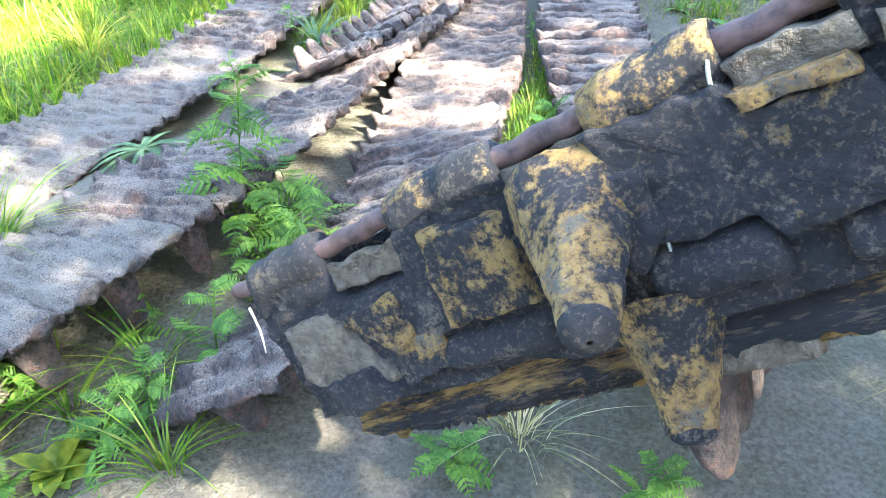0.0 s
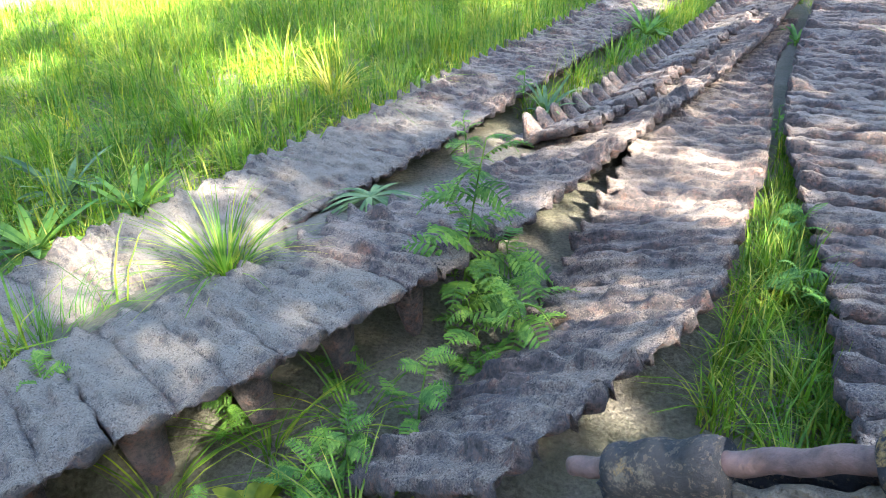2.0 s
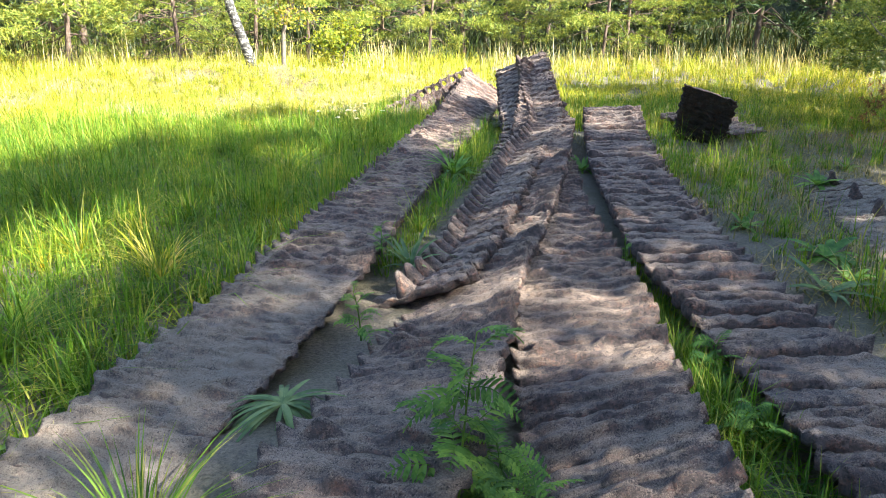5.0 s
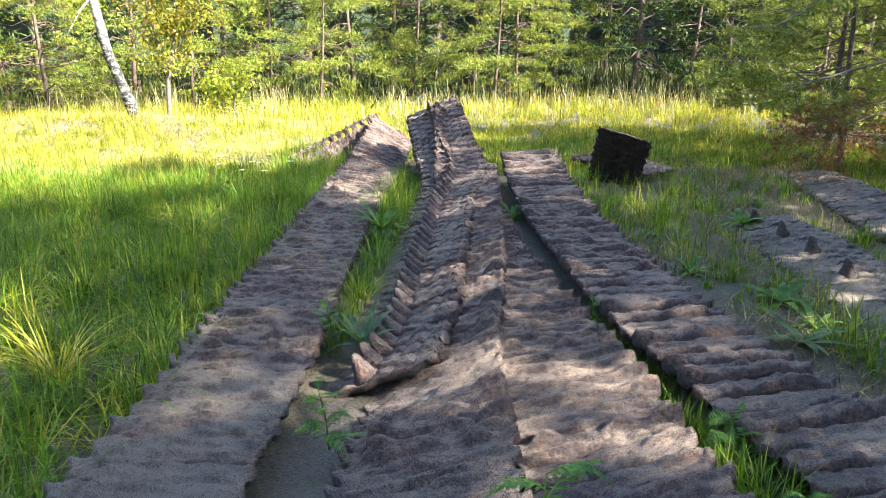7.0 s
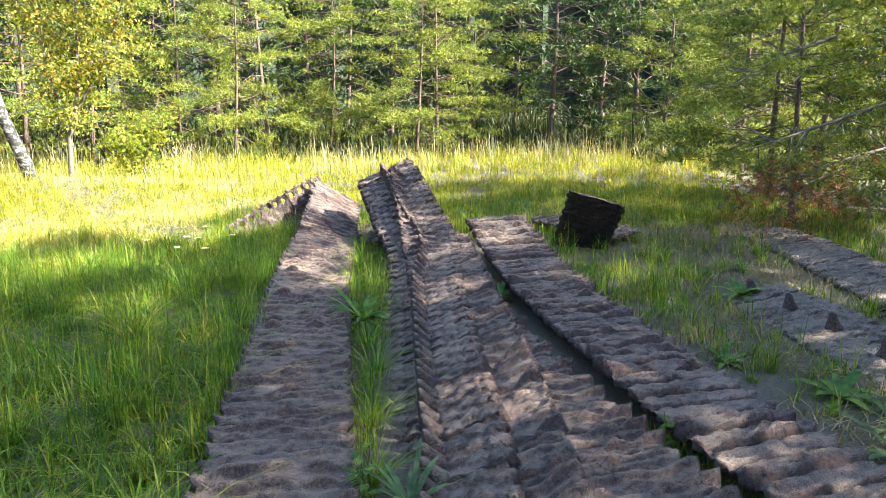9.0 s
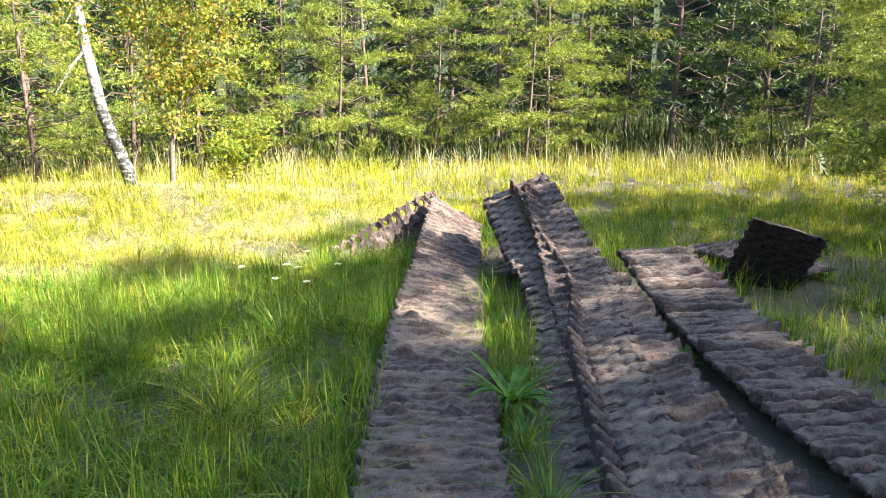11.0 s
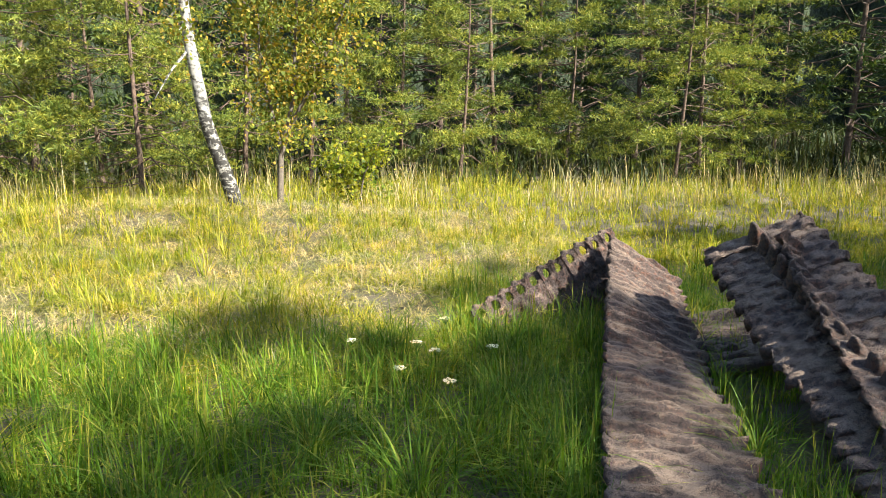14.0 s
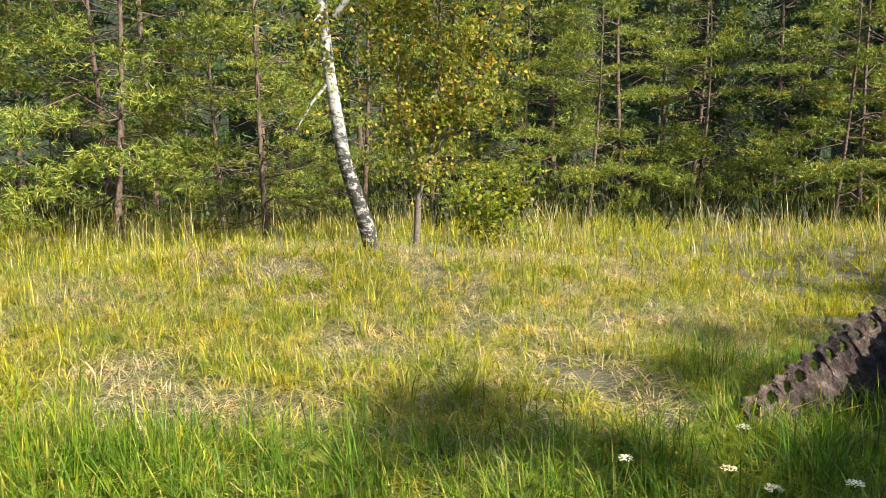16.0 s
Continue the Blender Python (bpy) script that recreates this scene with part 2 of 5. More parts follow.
def vnoise(a, b, seed):
    """Smooth value noise of two arrays, about -1 to 1."""
    ia, ib = np.floor(a).astype(int), np.floor(b).astype(int)
    fa, fb = a - ia, b - ib
    fa, fb = fa * fa * (3 - 2 * fa), fb * fb * (3 - 2 * fb)

    def h(x, y):
        v = np.sin(x * 127.1 + y * 311.7 + seed * 74.7) * 43758.5453
        return (v - np.floor(v)) * 2 - 1
    return (h(ia, ib) * (1 - fa) + h(ia + 1, ib) * fa) * (1 - fb) + (h(ia, ib + 1) * (1 - fa) + h(ia + 1, ib + 1) * fa) * fb


def tube(points, radii, sides=7):
    """Vertices and quads of a tapered tube along points."""
    points = [Vector(p) for p in points]
    verts, faces = [], []
    for k, (p, r) in enumerate(zip(points, radii)):
        d = (points[min(k + 1, len(points) - 1)] - points[max(k - 1, 0)]).normalized()
        a = d.orthogonal().normalized() if k == 0 else (a - d * a.dot(d)).normalized()
        b = d.cross(a)
        for s in range(sides):
            g = 2 * math.pi * s / sides
            verts.append(p + (a * math.cos(g) + b * math.sin(g)) * r)
    for k in range(len(points) - 1):
        for s in range(sides):
            i, j = k * sides + s, k * sides + (s + 1) % sides
            faces.append((i, j, j + sides, i + sides))
    return [tuple(v) for v in verts], faces


class Heap:
    """Collects vertices and faces of one mesh."""

    def __init__(self):
        self.v, self.f = [], []

    def add(self, verts, faces):
        o = len(self.v)
        self.v.extend(verts)
        self.f.extend([tuple(i + o for i in f) for f in faces])

    def mesh(self, name, material, smooth=True):
        return mesh_np(name, self.v, self.f, material, smooth)


# ---- ground: one sheet, finer near the walk ----
def ground_height(x, y):
    x, y = np.asarray(x, float), np.asarray(y, float)
    z = 0.03 * vnoise(x * 0.6, y * 0.6, 3) + 0.012 * vnoise(x * 2.3, y * 2.3, 5) + 0.25 * vnoise(x * 0.06 + 9, y * 0.06, 8) * np.clip((np.hypot(x, y - 8) - 12) / 20, 0, 1)
    z -= 0.06
    z += 0.2 * np.exp(-(((x + 1.45 - 0.36 * (y - 2.5)) / 0.4) ** 2 + ((y - 2.2) / 1.25) ** 4))      # sand heaped between the tracks
    z += 0.35 * np.exp(-(((x + 5.0) / 3.5) ** 2 + ((y - 17.5) / 2.2) ** 2))        # rise under the birch
    z += 0.07 * np.exp(-(((x + 0.85) / 0.28) ** 2 + ((y - 1.75) / 0.6) ** 2))
    z -= 0.05 * np.clip((x - 1.0) / 2.0, 0, 1)                                      # falls away to the side of the scrap
    return z


def build_ground():
    def axis(lo, hi, step, far):
        core = list(np.arange(lo, hi, step))
        g, out = step, []
        e = hi
        while e < far:
            g *= 1.25
            e += g
            out.append(e)
        g, pre, e = step, [], lo
        while e > -far:
            g *= 1.25
            e -= g
            pre.append(e)
        return np.array(pre[::-1] + core + out)
    xs, ys = axis(-7, 6, 0.12, 1500), axis(-2, 19, 0.12, 1500)
    gx, gy = np.meshgrid(xs, ys, indexing="ij")
    v = np.stack([gx, gy, ground_height(gx, gy)], -1).reshape(-1, 3)
    n, m = len(xs), len(ys)
    i = (np.arange(n - 1)[:, None] * m + np.arange(m - 1)).ravel()
    f = np.stack([i, i + m, i + m + 1, i + 1], 1)
    tagged(new("ground", mesh_np("ground", v, f, SOIL, True)), "sandy clearing ground with leaf litter and bare patches", "ground", kind="structure")


build_ground()


# ---- track links ----


def link_mesh(name, seed, material, holed=False, nx=34, ny=14, rugged=1.0, rib=1.0, pad=1.0, joint=1.0):
    """One link: two wavy ribs on the running face (+z), staggered pads on the inner face (-z), lugs along both ends."""
    rng = np.random.RandomState(seed)
    u, v = np.meshgrid(np.linspace(-0.5, 0.5, nx + 1), np.linspace(-0.5, 0.5, ny + 1), indexing="ij")
    end = np.clip((np.abs(u) - 0.42) / 0.08, 0, 1)
    lug = np.exp(-((v - 0.12) / 0.19) ** 2)
    knob = min(0.8 * rib, 0.8)
    x = u * WIDE + np.sign(u) * end * ((0.014 + 0.03 * knob) * lug - 0.014 + 0.007 * vnoise(v * 6 + seed, u * 0 + 3, seed))
    y = v * PITCH * 1.04 + 0.008 * vnoise(u * 9, v * 0 + seed, seed + 1)
    wv = v + 0.11 * vnoise(u * 5 + seed * 3, v * 0, seed) + 0.05 * vnoise(u * 13 + seed * 5, v * 0, seed + 3)
    ridge = lambda at, near, far: np.exp(-((wv - at) / np.where(wv < at, near, far)) ** 2)
    swell = lambda q: np.clip(0.75 + 0.6 * vnoise(u * 7 + seed * q, v * 0, seed + q), 0.2, 1.3)
    top = 0.006 + rib * (0.048 * ridge(0.22, 0.09, 0.3) * swell(2) + 0.032 * ridge(-0.24, 0.08, 0.2) * swell(5))
    top += rugged * (0.009 * vnoise(u * 14 + seed, v * 5, seed + 2) + 0.005 * vnoise(u * 34, v * 11 + seed, seed + 4))
    top -= joint * 0.028 * np.clip((np.abs(v) - 0.42) / 0.08, 0, 1) ** 2
    top -= 0.026 * np.exp(-(((np.abs(u) - 0.3) * WIDE) ** 2 + ((v + 0.05) * PITCH) ** 2) / 0.014 ** 2) * (rng.rand() < 0.35)
    top += end * ((0.004 + 0.026 * knob) * lug - 0.024 * (1 - lug))
    side = np.where(np.abs(u) < 0.07, 0.2, 1.0)
    cell = np.floor((u + 0.5) * 7 + 0.15 * np.sin(v * 5 + seed))
    shift = np.where(cell % 2 == 0, 0.25, -0.25) + 0.05 * np.sin(cell * 3.1 + seed)
    across = np.abs(((u + 0.5) * 7) % 1 - 0.5)
    block = np.clip((0.36 - np.abs(((v - shift + 0.5) % 1) - 0.5)) / 0.1, 0, 1) * np.clip((0.5 - across) / 0.1, 0.25, 1)
    low = -0.012 - pad * side * 0.03 * block * (0.8 + 0.35 * vnoise(cell * 1.7, v * 0 + seed, seed + 9)) - 0.005 * rugged * vnoise(u * 15, v * 5 + seed, seed + 7) - 0.003 * rugged * vnoise(u * 36, v * 12 + seed, seed + 6)
    low += 0.014 * end * (1 - lug)
    n, m = nx + 1, ny + 1
    verts = np.concatenate([np.stack([x, y, top], -1).reshape(-1, 3), np.stack([x, y, low], -1).reshape(-1, 3)])
    off = n * m
    gone = set()
    if holed:
        gone = {(i, j) for i in range(2, 6) for j in range(3, 11) if (i, j) not in ((2, 3), (5, 3), (2, 10), (5, 10))}
    faces = []
    for i in range(nx):
        for j in range(ny):
            a, b, c, d = i * m + j, (i + 1) * m + j, (i + 1) * m + j + 1, i * m + j + 1
            if (i, j) in gone:
                for (di, dj), (p, q) in {(-1, 0): (a, d), (1, 0): (c, b), (0, -1): (b, a), (0, 1): (d, c)}.items():
                    if (i + di, j + dj) not in gone:
                        faces.append((p, p + off, q + off, q))
                continue
            faces += [(a, b, c, d), (a + off, d + off, c + off, b + off)]
    for i in range(nx):
        a, b = i * m, (i + 1) * m
        faces += [(a, a + off, b + off, b), (a + ny, b + ny, b + ny + off, a + ny + off)]
    for j in range(ny):
        a, b = j, nx * m + j
        faces += [(a, a + 1, a + 1 + off, a + off), (b, b + off, b + 1 + off, b + 1)]
    return mesh_np(name, verts, faces, material, True)


def horn_mesh(name, seed, material, height=0.15):
    """A guide horn: broad foot, leaning blade, blunt worn tip, standing out of the inner face (-z)."""
    h = Heap()
    rings, sides = 9, 14
    verts, faces = [], []
    for k in range(rings):
        f = k / (rings - 1)
        ax, ay = 0.05 * (1 - f) ** 1.6 + 0.022 * (1 - 0.25 * f), 0.07 * (1 - 0.48 * f)
        if k == rings - 1:
            ax, ay = ax * 0.55, ay * 0.55
        for s in range(sides):
            g = 2 * math.pi * s / sides
            w = 1 + 0.1 * noise.noise((seed + math.cos(g) * 1.5, math.sin(g) * 1.5, f * 3))
            verts.append((math.cos(g) * ax * w, math.sin(g) * ay * w + 0.022 * f, -0.015 - f * height))
    for k in range(rings - 1):
        for s in range(sides):
            i, j = k * sides + s, k * sides + (s + 1) % sides
            faces.append((i, i + sides, j + sides, j))
    verts.append((0, 0.022, -0.02 - height))
    last = len(verts) - 1
    base = (rings - 1) * sides
    me = bpy.data.meshes.new(name)
    me.from_pydata(verts, [], faces + [(base + s, last, base + (s + 1) % sides) for s in range(sides)])
    for p in me.polygons:
        p.use_smooth = True
    me.materials.append(material)
    return me


LINKS = [link_mesh("link", k, RUST, rib=(1.1, 0.7, 1.0, 0.5, 1.2, 0.85, 0.65, 1.0)[k]) for k in range(8)]
SANDED = [link_mesh("sanded_link", 50 + k, RUST_SANDY, rib=(0.75, 0.5, 0.9, 0.6)[k], rugged=1.5, joint=0.3) for k in range(4)]
HOLED = [link_mesh("holed_link", 20 + k, RUST, True, rib=0.35) for k in range(3)]
BLACK = [link_mesh("black_link", 30 + k, RUST_BLACK, rib=0.3, pad=0.8, rugged=1.5) for k in range(3)]
HORNS = [horn_mesh("horn", k, RUST) for k in range(3)] + [horn_mesh("long_horn", k, RUST, 0.24) for k in range(3)]


def spline(keys, f):
    """Catmull-Rom through keys (rows of numbers) at parameter f."""
    k = min(int(f), len(keys) - 2)
    s = f - k
    p = [np.array(keys[min(max(k + d, 0), len(keys) - 1)], float) for d in (-1, 0, 1, 2)]
    return 0.5 * (2 * p[1] + (p[2] - p[0]) * s + (2 * p[0] - 5 * p[1] + 4 * p[2] - p[3]) * s * s + (3 * p[1] - p[0] - 3 * p[2] + p[3]) * s ** 3)


def track(keys, label, links, horns=None, seed=0, jitter=0.008, sanded=0, propped=False, wide=1.0):
    """A run of links laid along keys (x, y, z, roll in degrees, or a width direction of three numbers)."""
    rows = []
    for k, key in enumerate(keys):
        p, rest = Vector(key[:3]), key[3:]
        if len(rest) == 3:
            w = Vector(rest).normalized()
        else:
            a, b = Vector(keys[max(k - 1, 0)][:3]), Vector(keys[min(k + 1, len(keys) - 1)][:3])
            d = (b - a).normalized()
            w = d.cross(Vector((0, 0, 1))).normalized()
            w = Matrix.Rotation(radians(rest[0]), 3, d) @ w
        rows.append((*p, *w))
    fine = [spline(rows, f) for f in np.linspace(0, len(rows) - 1, 60 * (len(rows) - 1) + 1)]
    along = np.concatenate([[0], np.cumsum([np.linalg.norm(b[:3] - a[:3]) for a, b in zip(fine, fine[1:])])])
    count = max(int(along[-1] / PITCH), 1)
    rng = random.Random(seed)
    thing = new("rusted_track")
    thing.location = rows[0][:3]
    tagged(thing, label, "tank track")
    inv = Matrix.Translation(-Vector(rows[0][:3]))
    at = lambda s: [np.interp(s, along, [r[c] for r in fine]) for c in range(6)]
    for k in range(count):
        a, b, c = at(k * PITCH), at((k + 1) * PITCH), at((k + 0.5) * PITCH)
        d = (Vector(b[:3]) - Vector(a[:3])).normalized()
        w = Vector(c[3:])
        w = (w - d * w.dot(d)).normalized()
        n = w.cross(d)
        m = Matrix((w, d, n)).transposed().to_4x4()
        m.translation = (Vector(a[:3]) + Vector(b[:3])) / 2 + n * rng.uniform(-jitter, jitter) + w * rng.uniform(-jitter, jitter)
        m = m @ pose(0, 0, 0, rng.uniform(-2, 2), rng.uniform(-1, 1), rng.uniform(-1, 1))
        ob = new("link", (SANDED if k < sanded else links)[rng.randrange(len(links) if k >= sanded else 4)])
        ob.parent = thing
        ob.matrix_basis = inv @ m @ Matrix.Diagonal((wide, 1, 1, 1))
        if horns and horns(k, count):
            horn = part_of("guide_horn", HORNS[rng.randrange(3) + (3 if propped else 0)], ob)
            horn.location.x = 0.22 if propped else 0.0
    return thing


# left-hand run with its far end bent up to a peak and folded down again
track([(-2.75, 0.6, 0.02, 0), (-2.3, 1.6, 0.05, 0), (-2.0, 2.45, 0.08, 0), (-1.72, 3.3, 0.1, 0), (-1.42, 4.3, 0.11, 0), (-1.14, 5.5, 0.11, 0), (-0.84, 6.7, 0.1, 0), (-0.52, 8.0, 0.1, 3), (-0.2, 9.1, 0.12, 8),
       (0.15, 10.2, 0.17, 18), (0.5, 11.3, 0.34, 28), (0.72, 12.0, 0.48, 36)],
      "long sand-caked rusted track lying flat, its end bent up", LINKS, seed=1, sanded=26, jitter=0.004)
track([(0.6, 12.1, 0.4, 112), (0.2, 11.9, 0.24, 115), (-0.25, 11.65, 0.05, 115), (-0.8, 11.36, -0.16, 112)],
      "folded rusted track end with drive holes, on edge in grass", HOLED, seed=2)
# run with a toothed edge, its near part tipped up on the guide horns
track([(-2.09, 0.56, 0.18, -6), (-1.74, 1.02, 0.22, -8), (-1.32, 1.68, 0.25, -9), (-0.985, 2.355, 0.25, -8), (-0.74, 3.2, 0.14, -15), (-0.47, 4.16, 0.04, -24), (-0.16, 5.0, 0.03, -25), (0.17, 6.0, 0.06, -22), (0.5, 7.1, 0.14, -12), (0.82, 8.2, 0.22, -10), (1.02, 9.0, 0.33, 12), (1.14, 9.8, 0.52, 34), (1.24, 10.4, 0.74, 46)],
      "rusted track half buried in sand, propped on guide horns", LINKS, lambda k, n: k < 14 and k % 2 == 0, seed=3, sanded=12, propped=True, jitter=0.004)
# run lying inner side up, rising to a free end high in the air
track([(1.02, 10.66, 0.85, 0.68, -0.1, 0.34), (0.97, 10.1, 0.66, 0.68, -0.1, 0.32), (0.9, 9.5, 0.47, 0.7, -0.1, 0.3), (0.82, 8.68, 0.23, 0.8, -0.12, 0.22), (0.4, 7.68, 0.1, 0.85, -0.2, 0.36), (-0.01, 6.44, 0.04, 0.85, -0.22, 0.4), (-0.26, 5.7, 0.01, 0.85, -0.24, 0.42), (-0.49, 4.97, -0.02, 0.85, -0.25, 0.44), (-0.88, 4.05, 0.0, 0.85, -0.3, 0.4)],
      "rusted track with guide horns up, its end raised high", LINKS, lambda k, n: True, seed=4, wide=1.1)
# dark diagonal run
track([(-0.62, 1.26, 0.2, 0.66, -0.45, 0.6), (-0.46, 1.56, 0.2, 0.69, -0.42, 0.58), (-0.31, 1.86, 0.19, 0.72, -0.4, 0.55), (-0.2, 2.23, 0.14, 0.8, -0.35, 0.45), (-0.13, 2.58, 0.09, 0.87, -0.3, 0.35), (-0.01, 3.27, 0.08, 0.95, -0.2, 0.2), (0.08, 3.7, 0.09, -6), (0.17, 4.3, 0.06, -2), (0.28, 5.2, 0.05, 0), (0.4, 6.1, 0.05, 0), (0.57, 7.0, 0.03, 0), (0.78, 8.0, 0.0, 0), (0.95, 8.8, -0.04, 0)],
      "dark purple-brown rusted tank track with ribbed plates, flat on sand", LINKS, lambda k, n: k < 6, seed=5)
# right-hand run, from its propped far end to the end that stands up before the eye
broad_run = track([(2.02, 9.5, 0.35, 2), (1.85, 8.9, 0.29, 2), (1.63, 8.0, 0.19, 2), (1.37, 6.8, 0.12, 0), (1.17, 5.7, 0.11, 0), (1.0, 4.7, 0.11, 0), (0.95, 3.8, 0.1, 0), (0.92, 3.0, 0.1, 0), (0.88, 2.4, 0.12, -1, 0.05, 0),
                   (0.8, 1.9, 0.22, -0.97, 0.15, -0.15), (0.7, 1.38, 0.48, -0.9, 0.28, -0.35), (0.46, 0.89, 0.83, -0.8, 0.34, -0.5), (0.2, 0.535, 1.03, -0.717, 0.36, -0.597)],
                  "rusted track with sandy ribs, its near end curling upright", LINKS, lambda k, n: k > n - 7, seed=6)


PACKED = simple_mat("packed_sand", (0.06, 0.046, 0.034), (0.21, 0.16, 0.112), 75, 0.98, 1.0, 0.014)


def chunk(parent, name, outline, depth, material, seed, base=-0.012, label=""):
    """A slab of scale or packed sand on an end link's inner face: ragged outline, rounded rim, pitted face."""
    corners = [Vector((*c, 0)) for c in outline]
    rim = []
    for a, b in zip(corners, corners[1:] + corners[:1]):
        steps = max(int((b - a).length / 0.0035), 2)
        rim += [a.lerp(b, k / steps) for k in range(steps)]
    mid = sum(rim, Vector()) / len(rim)
    n = len(rim)
    rim = [p + Vector((noise.noise((p.x * 60, p.y * 60, seed)), noise.noise((p.y * 60, p.x * 60, seed + 7)), 0)) * 0.0045 for p in rim]
    verts, faces = [], []
    rows = [(1.0, base), (1.0, -depth + 0.006), (0.97, -depth + 0.001), (0.9, -depth), (0.76, -depth), (0.6, -depth), (0.42, -depth), (0.22, -depth)]
    for k, (f, z) in enumerate(rows):
        for p in rim:
            q = mid + (p - mid) * f
            rough = noise.noise((q.x * 45, q.y * 45, seed)) * 0.003 + noise.noise((q.x * 160, q.y * 160, seed)) * 0.0016 + noise.noise((q.x * 380, q.y * 380, seed)) * 0.0009
            verts.append((q.x, q.y, z - (rough if k else 0)))
    for k in range(len(rows) - 1):
        for i in range(n):
            a, b = k * n + i, k * n + (i + 1) % n
            faces.append((a, b, b + n, a + n))
    faces.append([(len(rows) - 1) * n + i for i in range(n)])
    me = bpy.data.meshes.new(name)
    me.from_pydata(verts, [], faces)
    for p in me.polygons:
        p.use_smooth = True
    me.materials.append(material)
    return part_of(name, me, parent, label)


def end_horn(parent, base, tip, foot, end, seed, label):
    """A worn guide horn from base to tip, with a broad foot and a cracked, blunt end."""
    base, tip = Vector(base), Vector(tip)
    d = (tip - base).normalized()
    a = (Vector((1, 0, 0)) - d * d.x).normalized()
    b = d.cross(a)
    rings, sides = 26, 36
    verts, faces = [], []
    for k in range(rings + 1):
        f = k / rings
        ax, ay = end + (foot[0] - end) * (1 - f) ** 1.7, end * 0.9 + (foot[1] - end) * (1 - f) ** 1.5
        if f > 0.88:
            r = math.sqrt(max(1 - ((f - 0.88) / 0.125) ** 2, 0.02)) * 0.45 + 0.55
            ax, ay = ax * r, ay * r
        for q in range(sides):
            g = 2 * math.pi * q / sides
            c, e = math.cos(g), math.sin(g)
            wob = 1 + 0.12 * noise.noise((c * 1.1 + seed, e * 1.1, f * 2.2)) + 0.08 * noise.noise((c * 3 + seed, e * 3, f * 7)) + 0.035 * noise.noise((c * 8 + seed, e * 8, f * 19))
            verts.append(base.lerp(tip, f) + (a * c * ax + b * e * ay) * wob)
    for k in range(rings):
        for q in range(sides):
            i, j = k * sides + q, k * sides + (q + 1) % sides
            faces.append((i, j, j + sides, i + sides))
    faces.append([rings * sides + q for q in range(sides)])
    me = bpy.data.meshes.new("guide_horn")
    me.from_pydata([tuple(v) for v in verts], [], faces)
    for p in me.polygons:
        p.use_smooth = True
    me.materials.append(OCHRE_HORN)
    horn = part_of("guide_horn", me, parent, label)
    h = Heap()
    at = lambda f: base.lerp(tip, f)
    h.add(*tube([at(0.9), at(0.93), at(0.985), at(1.02), at(1.035)], [end * 0.86, end * 0.98, end * 0.9, end * 0.62, end * 0.1], 22))
    part_of("worn_tip", h.mesh("worn_tip", OCHRE_DARK), horn, "blue-black worn tip")
    return horn


def end_plate(parent, centre, along, width, seed, x0, x1, material, hollows=(), layers=0.0):
    """The body of one of the two last links, seen close: a pitted plate whose inner face is -z."""
    w, d = Vector(width).normalized(), Vector(along).normalized()
    w = (w - d * w.dot(d)).normalized()
    m = Matrix((w, d, w.cross(d))).transposed().to_4x4()
    m.translation = Vector(centre) - Vector(parent.location)
    nx, ny = 130, 40
    u, v = np.meshgrid(np.linspace(0, 1, nx + 1), np.linspace(-0.5, 0.5, ny + 1), indexing="ij")
    x, y = x0 + (x1 - x0) * u, v * PITCH * 0.96
    y = y + 0.005 * vnoise(u * 12, v * 2, seed)
    x = x + 0.008 * vnoise(v * 5, u * 0, seed + 8) * (np.abs(u - 0.5) > 0.45)
    soft = lambda a, lo, hi, e=0.005: np.clip((a - lo) / e + 0.5, 0, 1) * np.clip((hi - a) / e + 0.5, 0, 1)
    low = -0.028 + 0 * u
    for lo, hi, bottom in hollows:
        low += 0.026 * soft(x, lo, hi) * soft(y, bottom, 0.2)
    if layers:
        ledge = y * 110 + 1.1 * vnoise(x * 14, y * 25, seed + 11) + 0.5 * vnoise(x * 45, y * 60, seed + 12)
        low -= layers * (np.abs((ledge % 1) - 0.35) + 0.5 * vnoise(np.floor(ledge) * 3.3, x * 8, seed + 13))
    low += 0.004 * vnoise(u * 14, v * 4, seed + 1) + 0.003 * vnoise(u * 60, v * 15, seed + 2) + 0.0015 * vnoise(u * 150, v * 36, seed + 5)
    top = 0.012 + 0.006 * vnoise(u * 20, v * 5, seed + 3)
    n, mm = nx + 1, ny + 1
    verts = np.concatenate([np.stack([x, y, top], -1).reshape(-1, 3), np.stack([x, y, low], -1).reshape(-1, 3)])
    i = (np.arange(nx)[:, None] * mm + np.arange(ny)).ravel()
    off = n * mm
    faces = [np.stack([i, i + mm, i + mm + 1, i + 1], 1)[:, ::1 if x1 > x0 else -1], np.stack([i, i + 1, i + mm + 1, i + mm], 1)[:, ::1 if x1 > x0 else -1] + off]
    a = np.arange(nx) * mm
    faces += [np.stack([a, a + off, a + mm + off, a + mm], 1), np.stack([a + ny, a + mm + ny, a + mm + ny + off, a + ny + off], 1)]
    a = np.arange(ny)
    b = nx * mm + a
    faces += [np.stack([a, a + 1, a + 1 + off, a + off], 1), np.stack([b, b + off, b + 1 + off, b + 1], 1)]
    plate = part_of("end_link", mesh_np("end_link", verts, np.concatenate(faces), material, True), parent, "black and ochre flaking steel link")
    plate.matrix_basis = m
    return plate


